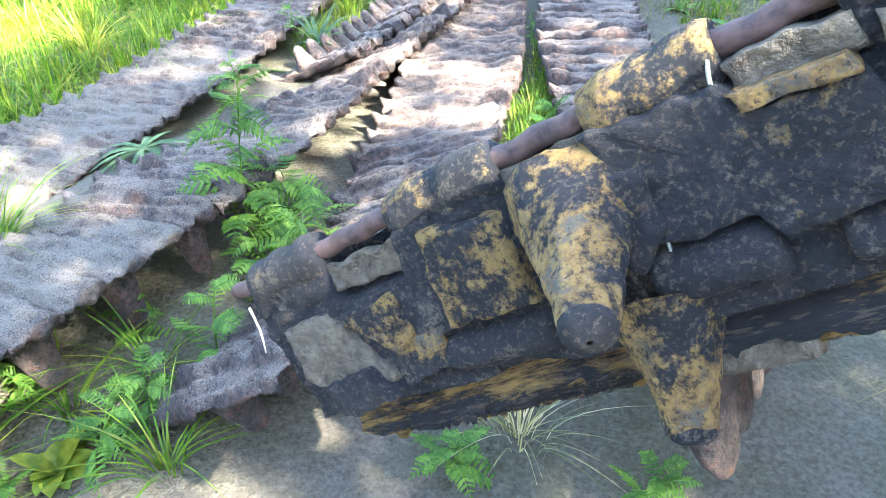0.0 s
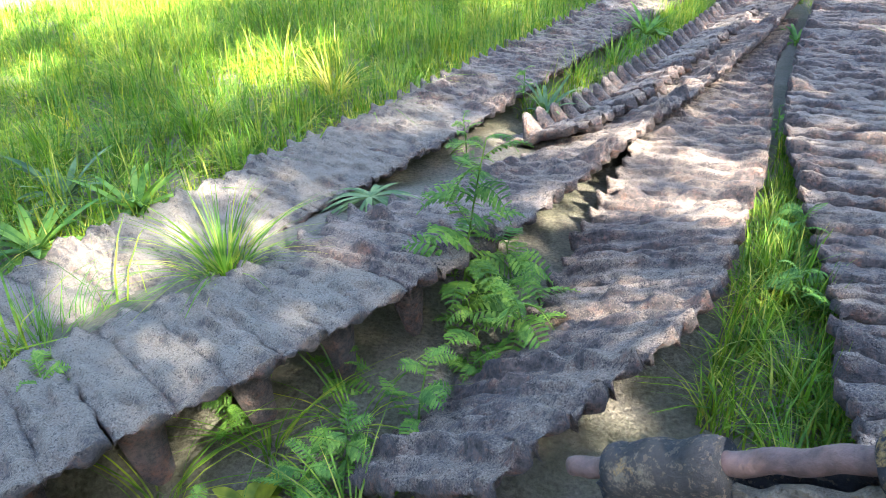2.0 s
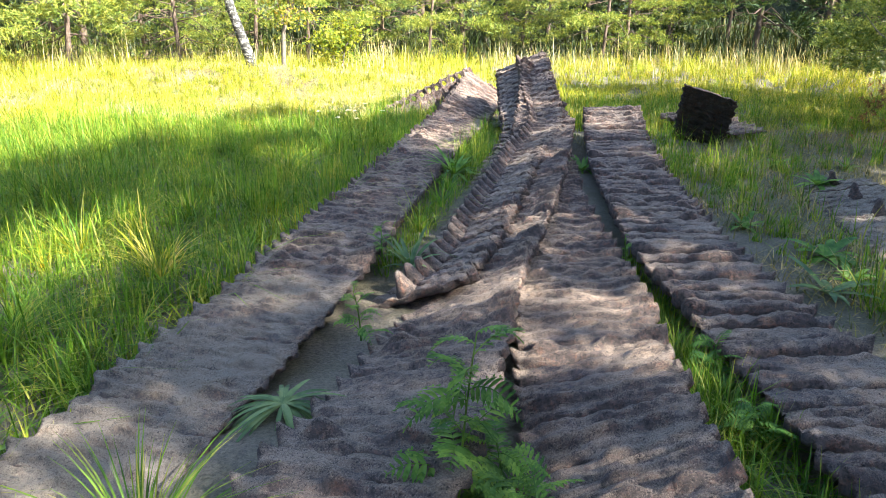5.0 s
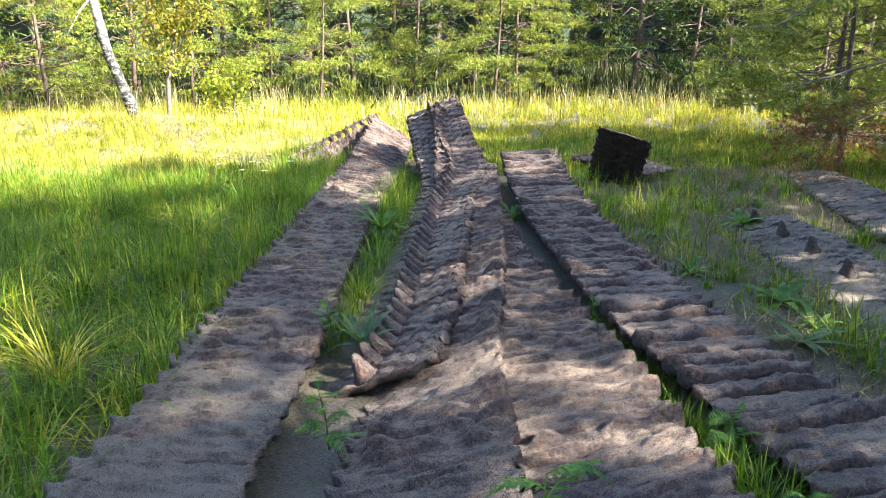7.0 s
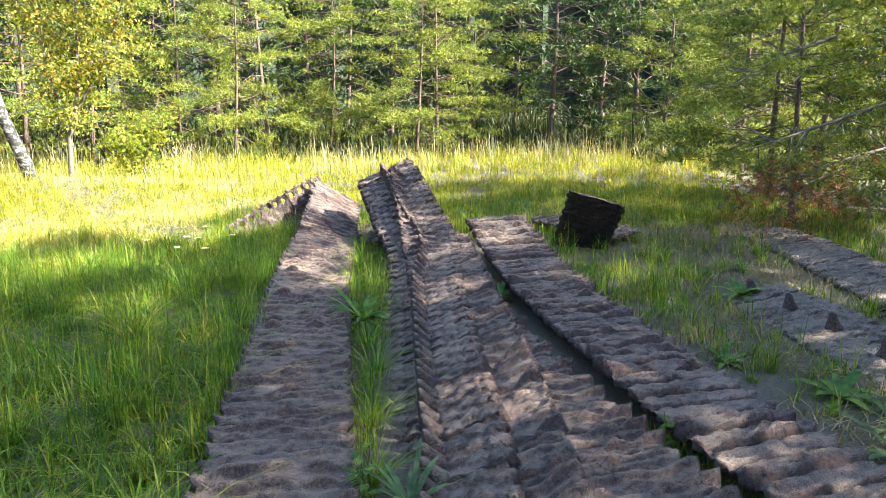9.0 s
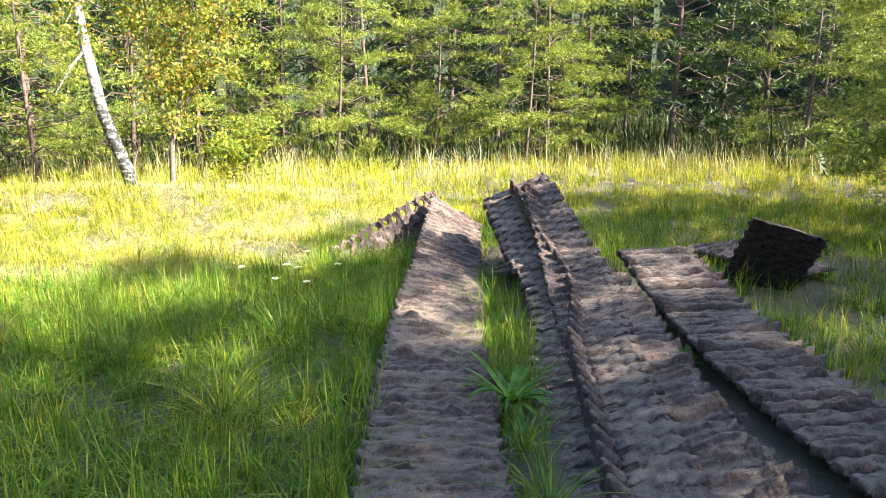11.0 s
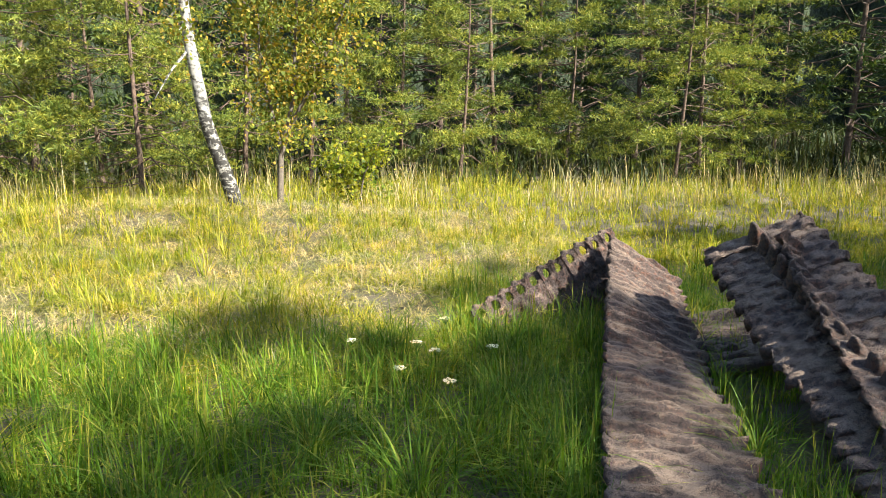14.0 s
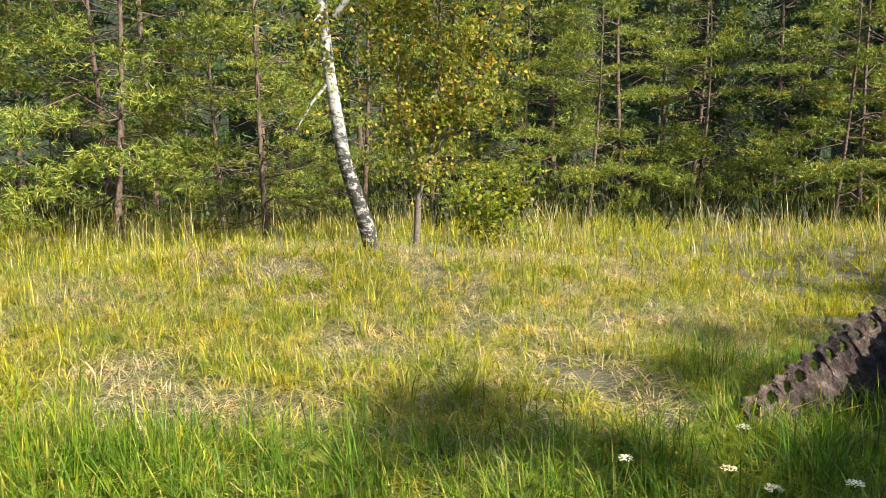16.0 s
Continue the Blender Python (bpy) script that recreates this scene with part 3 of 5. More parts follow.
def sleeve(plate, name, x0, x1, y, z, radius, material, seed, label=""):
    """A hinge sleeve or rod lying along a plate's width."""
    h = Heap()
    steps = max(int(abs(x1 - x0) / 0.006), 6)
    pts = [(x0 + (x1 - x0) * k / steps, y + 0.0012 * math.sin(k * 0.9 + seed), z) for k in range(steps + 1)]
    rad = [radius * (1 + 0.09 * noise.noise((k * 0.5, seed, 1)) + 0.05 * noise.noise((k * 1.4, seed, 4))) for k in range(steps + 1)]
    step = math.copysign(0.001, x1 - x0)
    h.add(*tube([(pts[0][0] - 2 * step, *pts[0][1:]), (pts[0][0] - step, *pts[0][1:])] + pts + [(pts[-1][0] + step, *pts[-1][1:]), (pts[-1][0] + 2 * step, *pts[-1][1:])],
                [radius * 0.05, radius * 0.7] + [rad[0] * 0.9] + rad[1:-1] + [rad[-1] * 0.9] + [radius * 0.7, radius * 0.05], 24))
    return part_of(name, h.mesh(name, material), plate, label)


END_W = (-0.717, 0.36, -0.597)
last = end_plate(broad_run, (0.039, 0.447, 1.175), (-0.478, 0.369, 0.797), END_W, 3, -0.37, 0.25, OCHRE_DARK, [(0.043, 0.143, 0.03), (-0.138, -0.062, 0.02), (-0.285, -0.221, 0.045)])
sleeve(last, "hinge_rod", 0.282, -0.38, 0.079, -0.012, 0.0085, PIN, 1, "red-brown rusted hinge rod")
for x0, x1, skin, k in ((0.238, 0.143, OCHRE_DARK, 2), (0.043, -0.062, OCHRE, 3), (-0.138, -0.222, OCHRE_PAD, 4), (-0.285, -0.37, OCHRE_DARK, 5)):
    sleeve(last, "hinge_sleeve", x0, x1, 0.077, -0.013, 0.0205, skin, k)
for name, outline, depth, skin in (
        ("packed_sand", [(0.143, 0.064), (0.043, 0.06), (0.052, 0.034), (0.15, 0.04)], 0.02, PACKED),
        ("packed_sand", [(-0.063, 0.07), (-0.137, 0.07), (-0.137, 0.035), (-0.063, 0.035)], 0.022, PACKED),
        ("packed_sand", [(-0.222, 0.072), (-0.29, 0.068), (-0.29, 0.044), (-0.224, 0.05)], 0.03, PACKED),
        ("packed_sand", [(0.225, 0.028), (0.16, 0.03), (0.118, -0.05), (0.18, -0.06), (0.232, -0.03)], 0.034, PACKED),
        ("packed_sand", [(-0.296, 0.06), (-0.35, 0.06), (-0.35, -0.06), (-0.3, -0.05)], 0.04, PACKED),
        ("wear_plate", [(-0.135, 0.07), (-0.218, 0.064), (-0.227, 0.046), (-0.285, 0.038), (-0.292, -0.028), (-0.222, -0.03), (-0.212, -0.014), (-0.148, -0.012)], 0.042, OCHRE_DARK),
        ("scale_plate", [(-0.222, 0.056), (-0.28, 0.05), (-0.283, 0.038), (-0.226, 0.043)], 0.045, OCHRE_PAD),
        ("wear_plate", [(0.043, 0.07), (0.0, 0.066), (0.018, 0.02), (0.036, -0.025), (0.075, -0.025), (0.085, 0.02), (0.055, 0.032)], 0.034, OCHRE_DARK),
        ("scale_plate", [(0.018, 0.06), (-0.052, 0.047), (-0.05, -0.022), (0.033, -0.02)], 0.041, OCHRE_PAD),
        ("scale_plate", [(0.145, 0.022), (0.074, 0.024), (0.07, -0.012), (0.1, -0.03), (0.118, -0.006)], 0.038, OCHRE_PAD),
        ("wear_plate", [(0.112, -0.01), (0.05, -0.02), (0.05, -0.05), (0.115, -0.058)], 0.036, OCHRE),
        ("scale_lump", [(0.198, -0.034), (0.14, -0.03), (0.122, -0.06), (0.195, -0.068)], 0.048, OCHRE_DARK),
        ("scale_plate", [(-0.122, 0.05), (-0.164, 0.038), (-0.16, 0.0), (-0.135, -0.022), (-0.115, 0.0)], 0.05, OCHRE)):
    chunk(last, name, outline, depth, skin, len(name) + depth * 900)
end_horn(last, (-0.108, 0.034, -0.026), (-0.131, -0.018, -0.128), (0.05, 0.046), 0.0175, 5, "ochre rusted guide horn with worn dark tip")
sleeve(last, "hinge_sleeve", 0.052, -0.048, -0.046, -0.024, 0.0165, OCHRE_DARK, 6)
sleeve(last, "hinge_sleeve", -0.137, -0.212, -0.036, -0.028, 0.0185, OCHRE_DARK, 7)
sleeve(last, "hinge_sleeve", -0.245, -0.34, -0.046, -0.024, 0.017, OCHRE_DARK, 8)
second = end_plate(broad_run, (0.126, 0.464, 1.079), (-0.672, -0.584, 0.455), END_W, 8, -0.37, 0.24, OCHRE_LAYERS, layers=0.012)
to_second = second.matrix_basis.inverted() @ last.matrix_basis
end_horn(second, to_second @ Vector((-0.124, -0.06, -0.012)), to_second @ Vector((-0.118, -0.136, -0.058)), (0.042, 0.05), 0.0165, 9, "ochre rusted guide horn caked with sand")
chunk(second, "packed_sand", [(-0.12, 0.07), (-0.2, 0.068), (-0.185, 0.0), (-0.15, -0.04), (-0.12, -0.04)], 0.045, PACKED, 17)
# upright black piece and the flat piece behind it
track([(3.04, 8.89, 0.63, 0.76, -0.6, -0.2), (3.1, 9.1, 0.38, 0.76, -0.6, -0.2), (3.17, 9.35, 0.1, 0.76, -0.6, -0.2), (3.25, 9.6, -0.17, 0.76, -0.6, -0.2)],
      "blackened track piece standing upright in grass", BLACK, seed=7, jitter=0.003)
track([(3.85, 9.4, 0.06, 0), (3.6, 10.1, 0.08, 0), (3.35, 10.8, 0.1, 0)], "sandy track piece lying flat behind the upright one", LINKS, seed=8)
# pieces under the pines
track([(3.5, 7.0, -0.08, 192), (3.28, 6.2, -0.05, 192), (3.02, 5.4, -0.05, 190), (2.8, 4.6, -0.07, 186), (2.62, 3.9, -0.09, 184)],
      "rusted track sunk in sand, guide horns up, under pines", SANDED, lambda k, n: k % 4 == 0, seed=9)
track([(6.0, 9.3, -0.06, 188), (5.5, 8.2, -0.02, 190), (4.95, 7.0, -0.02, 190), (4.5, 6.0, -0.06, 185)],
      "rusted track under dead twigs by a pine", SANDED, None, seed=10)
# stub seen between the peak and the raised end
track([(1.05, 11.5, 0.04, 10), (0.97, 10.8, 0.06, 10), (0.88, 10.1, 0.09, 10)], "sandy track stub lying under the raised end", LINKS, seed=11)


# ---- grass ----
def blades(name, spots, height, width, lean, material, label, rng, joints=3, flat=1.3):
    """Many blades of grass, one island each. spots: x, y; height: per blade."""
    n = len(spots)
    z = ground_height(spots[:, 0], spots[:, 1])
    az, tilt = rng.uniform(0, 2 * np.pi, n), rng.uniform(0.05, 1.0, n) ** flat * lean
    side = np.stack([-np.sin(az), np.cos(az), np.zeros(n)], 1)
    out = np.stack([np.cos(az), np.sin(az), np.zeros(n)], 1)
    root = np.stack([spots[:, 0], spots[:, 1], z - 0.01], 1)
    vs = []
    for k in range(joints):
        f = k / joints
        c = root + out * (height * tilt * f ** 1.7)[:, None] + np.array([0, 0, 1]) * (height * (f - 0.45 * tilt * f * f))[:, None]
        w = (width * (1 - 0.6 * f))[:, None]
        vs += [c - side * w, c + side * w]
    vs.append(root + out * (height * tilt)[:, None] + np.array([0, 0, 1]) * (height * (1 - 0.45 * tilt))[:, None])
    v = np.stack(vs, 1).reshape(-1, 3)
    base = np.arange(n)[:, None] * (2 * joints + 1)
    tris = []
    for k in range(joints - 1):
        a = 2 * k
        tris += [(a, a + 1, a + 3), (a, a + 3, a + 2)]
    tris.append((2 * joints - 2, 2 * joints - 1, 2 * joints))
    f = np.concatenate([base + np.array(t) for t in tris])
    tagged(new(name, mesh_np(name, v, f, material)), label, "grass", kind="stuff")


def on_track(x, y):
    """True where a track lies, so that no grass comes through it."""
    def near(path, half):
        best = np.full(np.shape(x), 9.0)
        for (ax, ay), (bx, by) in zip(path, path[1:]):
            dx, dy = bx - ax, by - ay
            s = np.clip(((x - ax) * dx + (y - ay) * dy) / (dx * dx + dy * dy), 0, 1)
            best = np.minimum(best, np.hypot(x - ax - s * dx, y - ay - s * dy))
        return best < half
    hit = near([(-2.75, 0.6), (-2.0, 2.45), (-1.42, 4.3), (-0.84, 6.7), (-0.2, 9.1), (0.5, 11.2), (0.7, 11.8)], 0.3)
    hit |= near([(-2.0, 0.55), (-1.3, 1.8), (-0.68, 3.3), (0.18, 6.0), (1.1, 9.2)], 0.33)
    hit |= near([(-0.88, 4.05), (-0.49, 4.97), (-0.01, 6.44), (0.4, 7.68), (0.82, 8.68), (0.9, 9.3)], 0.28)
    hit |= near([(-0.62, 1.3), (-0.2, 2.05), (-0.02, 3.0), (0.2, 4.3), (0.52, 6.1), (1.02, 8.8)], 0.31)
    hit |= near([(2.02, 9.5), (1.38, 6.8), (1.05, 4.7), (0.93, 2.5), (0.88, 2.2)], 0.32)
    hit |= near([(3.5, 7.0), (3.02, 5.4), (2.62, 3.9)], 0.36)
    hit |= near([(6.0, 9.3), (4.95, 7.0), (4.5, 6.0)], 0.36)
    return hit


def scatter(count, x0, x1, y0, y1, keep, rng):
    x, y = rng.uniform(x0, x1, count), rng.uniform(y0, y1, count)
    ok = keep(x, y) & ~on_track(x, y)
    return np.stack([x[ok], y[ok]], 1)


def clumpy(x, y, seed, cut, scale=1.6):
    return vnoise(x * scale, y * scale, seed) + 0.5 * vnoise(x * scale * 2.7, y * scale * 2.7, seed + 1) > cut


R = np.random.RandomState(7)


def sward(name, count, box, keep, heights, widths, lean, material, label, joints=3, flat=1.3, tuft=1):
    s = scatter(count // tuft, *box, keep, R)
    size = np.repeat(R.uniform(0.5, 1.3, len(s)), tuft)
    s = np.repeat(s, tuft, 0) + R.normal(size=(len(s) * tuft, 2)) * (0.035 if tuft > 1 else 0) * size[:, None]
    s, size = s[~on_track(s[:, 0], s[:, 1])], size[~on_track(s[:, 0], s[:, 1])]
    h = (R.uniform(0, 1, len(s)) ** 1.1 * (heights[1] - heights[0]) + heights[0]) * (size if tuft > 1 else 1)
    h *= 0.75 + 0.5 * np.clip(vnoise(s[:, 0] * 1.1, s[:, 1] * 1.1, count % 97) + 0.5, 0, 1)
    blades(name, s, h, R.uniform(*widths, len(s)), lean, material, label, R, joints, flat)


left = lambda x, y: x < -2.35 + 0.24 * y
sward("meadow_grass", 110000, (-7.0, 0.4, 0.5, 11.2), lambda x, y: left(x, y) & clumpy(x, y, 11, -1.3), (0.1, 0.46), (0.002, 0.0062), 1.8, GRASS, "lush green meadow grass beside the tracks", tuft=16)
sward("clearing_grass", 16000, (-7.5, -1.2, 1.5, 8.0), lambda x, y: left(x, y) & clumpy(x, y, 12, 0.15), (0.08, 0.34), (0.003, 0.007), 1.5, SUNGRASS, "yellowing grass among the green", tuft=20)
sward("meadow_grass", 36000, (-1.0, 1.6, 4.2, 13.0), lambda x, y: ((x < 0.1 * y - 0.3) | (y > 9.8)) & clumpy(x, y, 13, -1.2), (0.06, 0.36), (0.0018, 0.0045), 1.5, GRASS, "green grass growing between the tracks", tuft=14)
sward("meadow_grass", 30000, (-0.3, 1.2, 0.3, 5.0), lambda x, y: (y > 1.9) & (x > -0.35 + 0.22 * y) & clumpy(x, y, 17, -0.7, 2.5), (0.05, 0.24), (0.002, 0.005), 1.5, GRASS, "green grass in the gap between two tracks", tuft=12)
sward("clearing_grass", 110000, (-11, 9, 10.2, 17), lambda x, y: clumpy(x, y, 19, -0.3), (0.06, 0.36), (0.003, 0.0075), 2.1, SUNGRASS, "sunlit yellow-green grass in the clearing", 2, 0.85, 12)
sward("dry_grass", 64000, (-9, 1.0, 10.4, 18.5), lambda x, y: clumpy(x, y, 23, -0.9), (0.08, 0.3), (0.0025, 0.0055), 2.6, DRY, "matted dry straw-coloured grass", 2, 0.45, 6)
sward("tall_grass", 60000, (-15, 17, 13.5, 25), lambda x, y: ((y - 13.5) / 5 + 0.5 * vnoise(x * 0.5, y * 0.5, 61) > R.uniform(0, 1, len(x))), (0.15, 0.6), (0.0035, 0.009), 1.7, SUNGRASS, "tall yellow-green grass before the forest edge", 2, 1.1, 10)
sward("dry_grass", 6500, (-16, 16, 18.5, 24), lambda x, y: clumpy(x, y, 29, 0.0, 0.8), (0.35, 1.0), (0.004, 0.01), 0.6, DRY, "tall dry grass stalks along the forest edge")
sward("meadow_herbs", 5000, (-6.5, 0.4, 1.0, 10.5), lambda x, y: left(x, y) & clumpy(x, y, 43, -0.1, 1.2), (0.05, 0.18), (0.008, 0.018), 1.6, HERB, "low broad-leaved herbs among the grass")
sward("undergrowth", 11000, (-30, 30, 23, 40), lambda x, y: y > 0, (0.3, 1.3), (0.02, 0.05), 1.4, UNDER_SHADED, "low undergrowth between the pines, coloured dark for the forest shade", 2)
sward("undergrowth", 7000, (12, 45, 4, 55), lambda x, y: y > 0, (0.4, 1.6), (0.03, 0.07), 1.4, UNDER_SHADED, "low undergrowth between the pines, coloured dark for the forest shade", 2)
sward("undergrowth", 6000, (-45, 30, 40, 58), lambda x, y: y > 0, (0.5, 2.0), (0.05, 0.1), 1.4, UNDER_SHADED, "low undergrowth between the pines, coloured dark for the forest shade", 2)
sward("dry_grass", 42000, (1.5, 9, 1, 13), lambda x, y: clumpy(x, y, 31, -0.35), (0.04, 0.28), (0.002, 0.005), 2.0, DRY_BROWN, "thin dry grass on sand beside the pines", 2, 0.7)
sward("meadow_grass", 44000, (1.8, 9, 2, 14), lambda x, y: clumpy(x, y, 37, -0.4), (0.06, 0.38), (0.003, 0.006), 1.2, GRASS, "green grass tufts beside the upright track piece", tuft=14)


# ---- trees ----
def needles(tips, dirs, per, length, width, rng):
    """Needle tufts: per thin triangles round each tip."""
    n = len(tips) * per
    c, d = np.repeat(tips, per, 0), np.repeat(dirs, per, 0)
    a = rng.normal(size=(n, 3))
    a = d * 0.75 + a * 0.75
    a /= np.linalg.norm(a, axis=1)[:, None]
    s = np.cross(a, rng.normal(size=(n, 3)))
    s /= np.linalg.norm(s, axis=1)[:, None] + 1e-6
    ln = rng.uniform(0.6, 1.15, n)[:, None] * length
    v = np.stack([c - s * width, c + s * width, c + a * ln], 1).reshape(-1, 3)
    return v, np.arange(3 * n).reshape(-1, 3)


def pine(seed, height, spread, base, tufts, material, needle=(6, 0.17, 0.012)):
    """A Scots pine: bent tapered trunk, whorls of limbs with twigs, needle tufts on their ends."""
    rng = np.random.RandomState(seed)
    bend = rng.normal(size=(2, 2)) * 0.015 * height

    def axis(f):
        return np.array([bend[0, 0] * math.sin(f * 3) + bend[1, 0] * f, bend[0, 1] * math.sin(f * 2.5) + bend[1, 1] * f, f * height])
    trunk, limbs = Heap(), Heap()
    fs = np.linspace(0, 1, 12)
    trunk.add(*tube([axis(f) - np.array([0, 0, 0.15 * (f == 0)]) for f in fs], [0.009 * height * (1 - 0.93 * f) + 0.03 * (f == 0) for f in fs], 8))
    tips, dirs = [], []
    levels = int(height * 1.9)
    for k in range(levels):
        f = base + (1 - base) * (k + rng.uniform(-0.3, 0.3)) / levels
        if f > 0.99 or f < 0.05:
            continue
        g = (f - base) / (1 - base)
        for q in range(rng.randint(3, 6)):
            az = rng.uniform(0, 2 * math.pi)
            ln = spread * (0.25 + 0.75 * math.sin(math.pi * min(1, 0.32 + 0.62 * g))) * rng.uniform(0.55, 1.1) * (1.0 if g < 0.75 else 1.15 - 0.6 * (g - 0.5))
            up = rng.uniform(-0.1, 0.3) + 0.5 * g
            o = axis(min(f, 1))
            h = np.array([math.cos(az), math.sin(az), 0])
            pts = [o + h * ln * e + np.array([0, 0, 1]) * ln * (up * e - 0.28 * e * e + 0.1 * math.sin(e * 5 + q)) for e in (0, 0.35, 0.7, 1)]
            r = 0.003 * height * (1 - 0.6 * g)
            limbs.add(*tube(pts, [r, r * 0.7, r * 0.45, r * 0.15], 4))
            for w in range(max(2, int(tufts * ln / spread / 4))):
                e = 0.3 + 0.74 * math.sqrt(rng.uniform())
                p = pts[0] * (1 - e) + pts[3] * e + np.array([0, 0, 0.25 * ln * up * e * (1 - e)])
                sd = rng.normal(size=3) * np.array([1, 1, 0.3])
                sd /= np.linalg.norm(sd)
                hub = p + (sd * 0.8 + h * 0.5) * ln * rng.uniform(0.02, 0.22)
                for y in range(12):
                    off = rng.normal(size=3) * np.array([0.16, 0.16, 0.05]) + h * rng.uniform(-0.1, 0.2)
                    tips.append(hub + off)
                    dirs.append(off * 3.0 + h * 0.5 + np.array([0, 0, 0.3]))
    thing = new("pine_tree")
    part_of("trunk", trunk.mesh("trunk", BARK), thing)
    tagged(part_of("limbwork", limbs.mesh("limbwork", BARK), thing), kind="stuff")
    v, fc = needles(np.array(tips), np.array(dirs), needle[0], needle[1], needle[2], rng)
    part_of("crown", mesh_np("crown", v, fc, material), thing)
    return thing


NEAR = [pine(k, 8.0 + k, 2.3 + 0.2 * k, 0.03 + 0.02 * k, 27, NEEDLE, (8, 0.17, 0.0115)) for k in range(3)]
FAR = [pine(10 + k, 13.0, 3.1, 0.04, 9, NEEDLE_SHADED, (3, 0.34, 0.036)) for k in range(2)]
FAR.append(pine(12, 13.0, 3.1, 0.45, 10, NEEDLE_SHADED, (3, 0.34, 0.036)))


def plant_tree(proto, used, x, y, s, turn, label):
    m = pose(x, y, float(ground_height(x, y)), 0, 0, turn)
    if proto not in used:
        used.append(proto)
        ob = proto
        ob.matrix_basis = m
    else:
        ob = copy_thing(proto, m)
    ob.scale = (s, s, s)
    return tagged(ob, label, "tree", "pines round the clearing")


used = []
T = random.Random(5)
for x, y, k, s in [(2.1, 28.0, 1, 1.1), (6.4, 24.5, 0, 0.85), (7.6, 25.6, 2, 0.8), (-9.3, 20.6, 0, 1.05), (-12.5, 20.0, 1, 0.95), (-6.6, 21.4, 2, 0.7), (-3.4, 24.5, 0, 0.85), (-1.0, 26.5, 2, 0.8), (4.4, 28.5, 0, 0.9),
                   (-15.5, 23.0, 2, 0.9), (13.8, 18.0, 0, 0.9), (14.5, 22.0, 1, 0.9), (16.5, 19.5, 2, 0.9), (11.2, 15.0, 1, 0.75), (8.4, 11.5, 0, 0.8), (10.5, 12.3, 2, 0.85), (9.6, 8.6, 1, 0.8), (9.8, 27.5, 1, 0.9), (-19, 20, 1, 0.9), (-16, 16, 0, 0.9), (-8.2, 23.6, 1, 0.8), (-5.0, 24.2, 1, 0.85), (0.6, 25.2, 0, 0.8), (-11.0, 24.0, 2, 0.9), (6.9, 9.6, 1, 0.6), (11.5, 10.2, 0, 0.9)]:
    plant_tree(NEAR[k], used, x, y, s, T.uniform(0, 360), "young pine with open green crown at the forest edge")
for k in range(40):
    a = -70 + 140 * k / 39
    r = T.uniform(33, 44) if k % 2 else T.uniform(24, 31)
    x, y = r * math.sin(radians(a)) * 1.05, 6 + r * math.cos(radians(a))
    if y < 26 and abs(x) < 11:
        continue
    plant_tree(FAR[k % 2], used, x, y, T.uniform(0.85, 1.15), T.uniform(0, 360), "tall pine standing deeper in the forest, shade put into its needle colour")
# unseen trees added behind the walk, placed to throw shade over the tracks
for x, y, s in [(8.2, -6.0, 0.85), (12.2, -1.4, 1.0), (5.4, -2.9, 0.85), (7.2, -1.0, 0.88), (5.0, -1.1, 0.45), (9.0, -2.2, 1.0), (11.0, 0.3, 1.05), (12.5, 3.2, 1.0), (6.4, -5.0, 1.0), (13.5, -3.0, 1.1), (3.0, -8.5, 1.0), (-2.5, -9.5, 0.9), (-9.0, -6.0, 0.9), (9.5, -7.5, 1.1), (15.5, 6.0, 1.0), (16.0, 1.0, 1.1), (7.0, -11.0, 1.1), (-12.0, 3.0, 0.8), (-14.0, 10.0, 0.9)]:
    plant_tree(FAR[int(x) % 2], used, x, y, s, T.uniform(0, 360), "unseen tall pine added to shade the track dump")
# one more unseen pine, crown set high so its shade clears the near tracks
plant_tree(FAR[2], used, 6.6, 1.2, 0.8, 40, "unseen tall pine with bare lower trunk, added to shade the track dump")


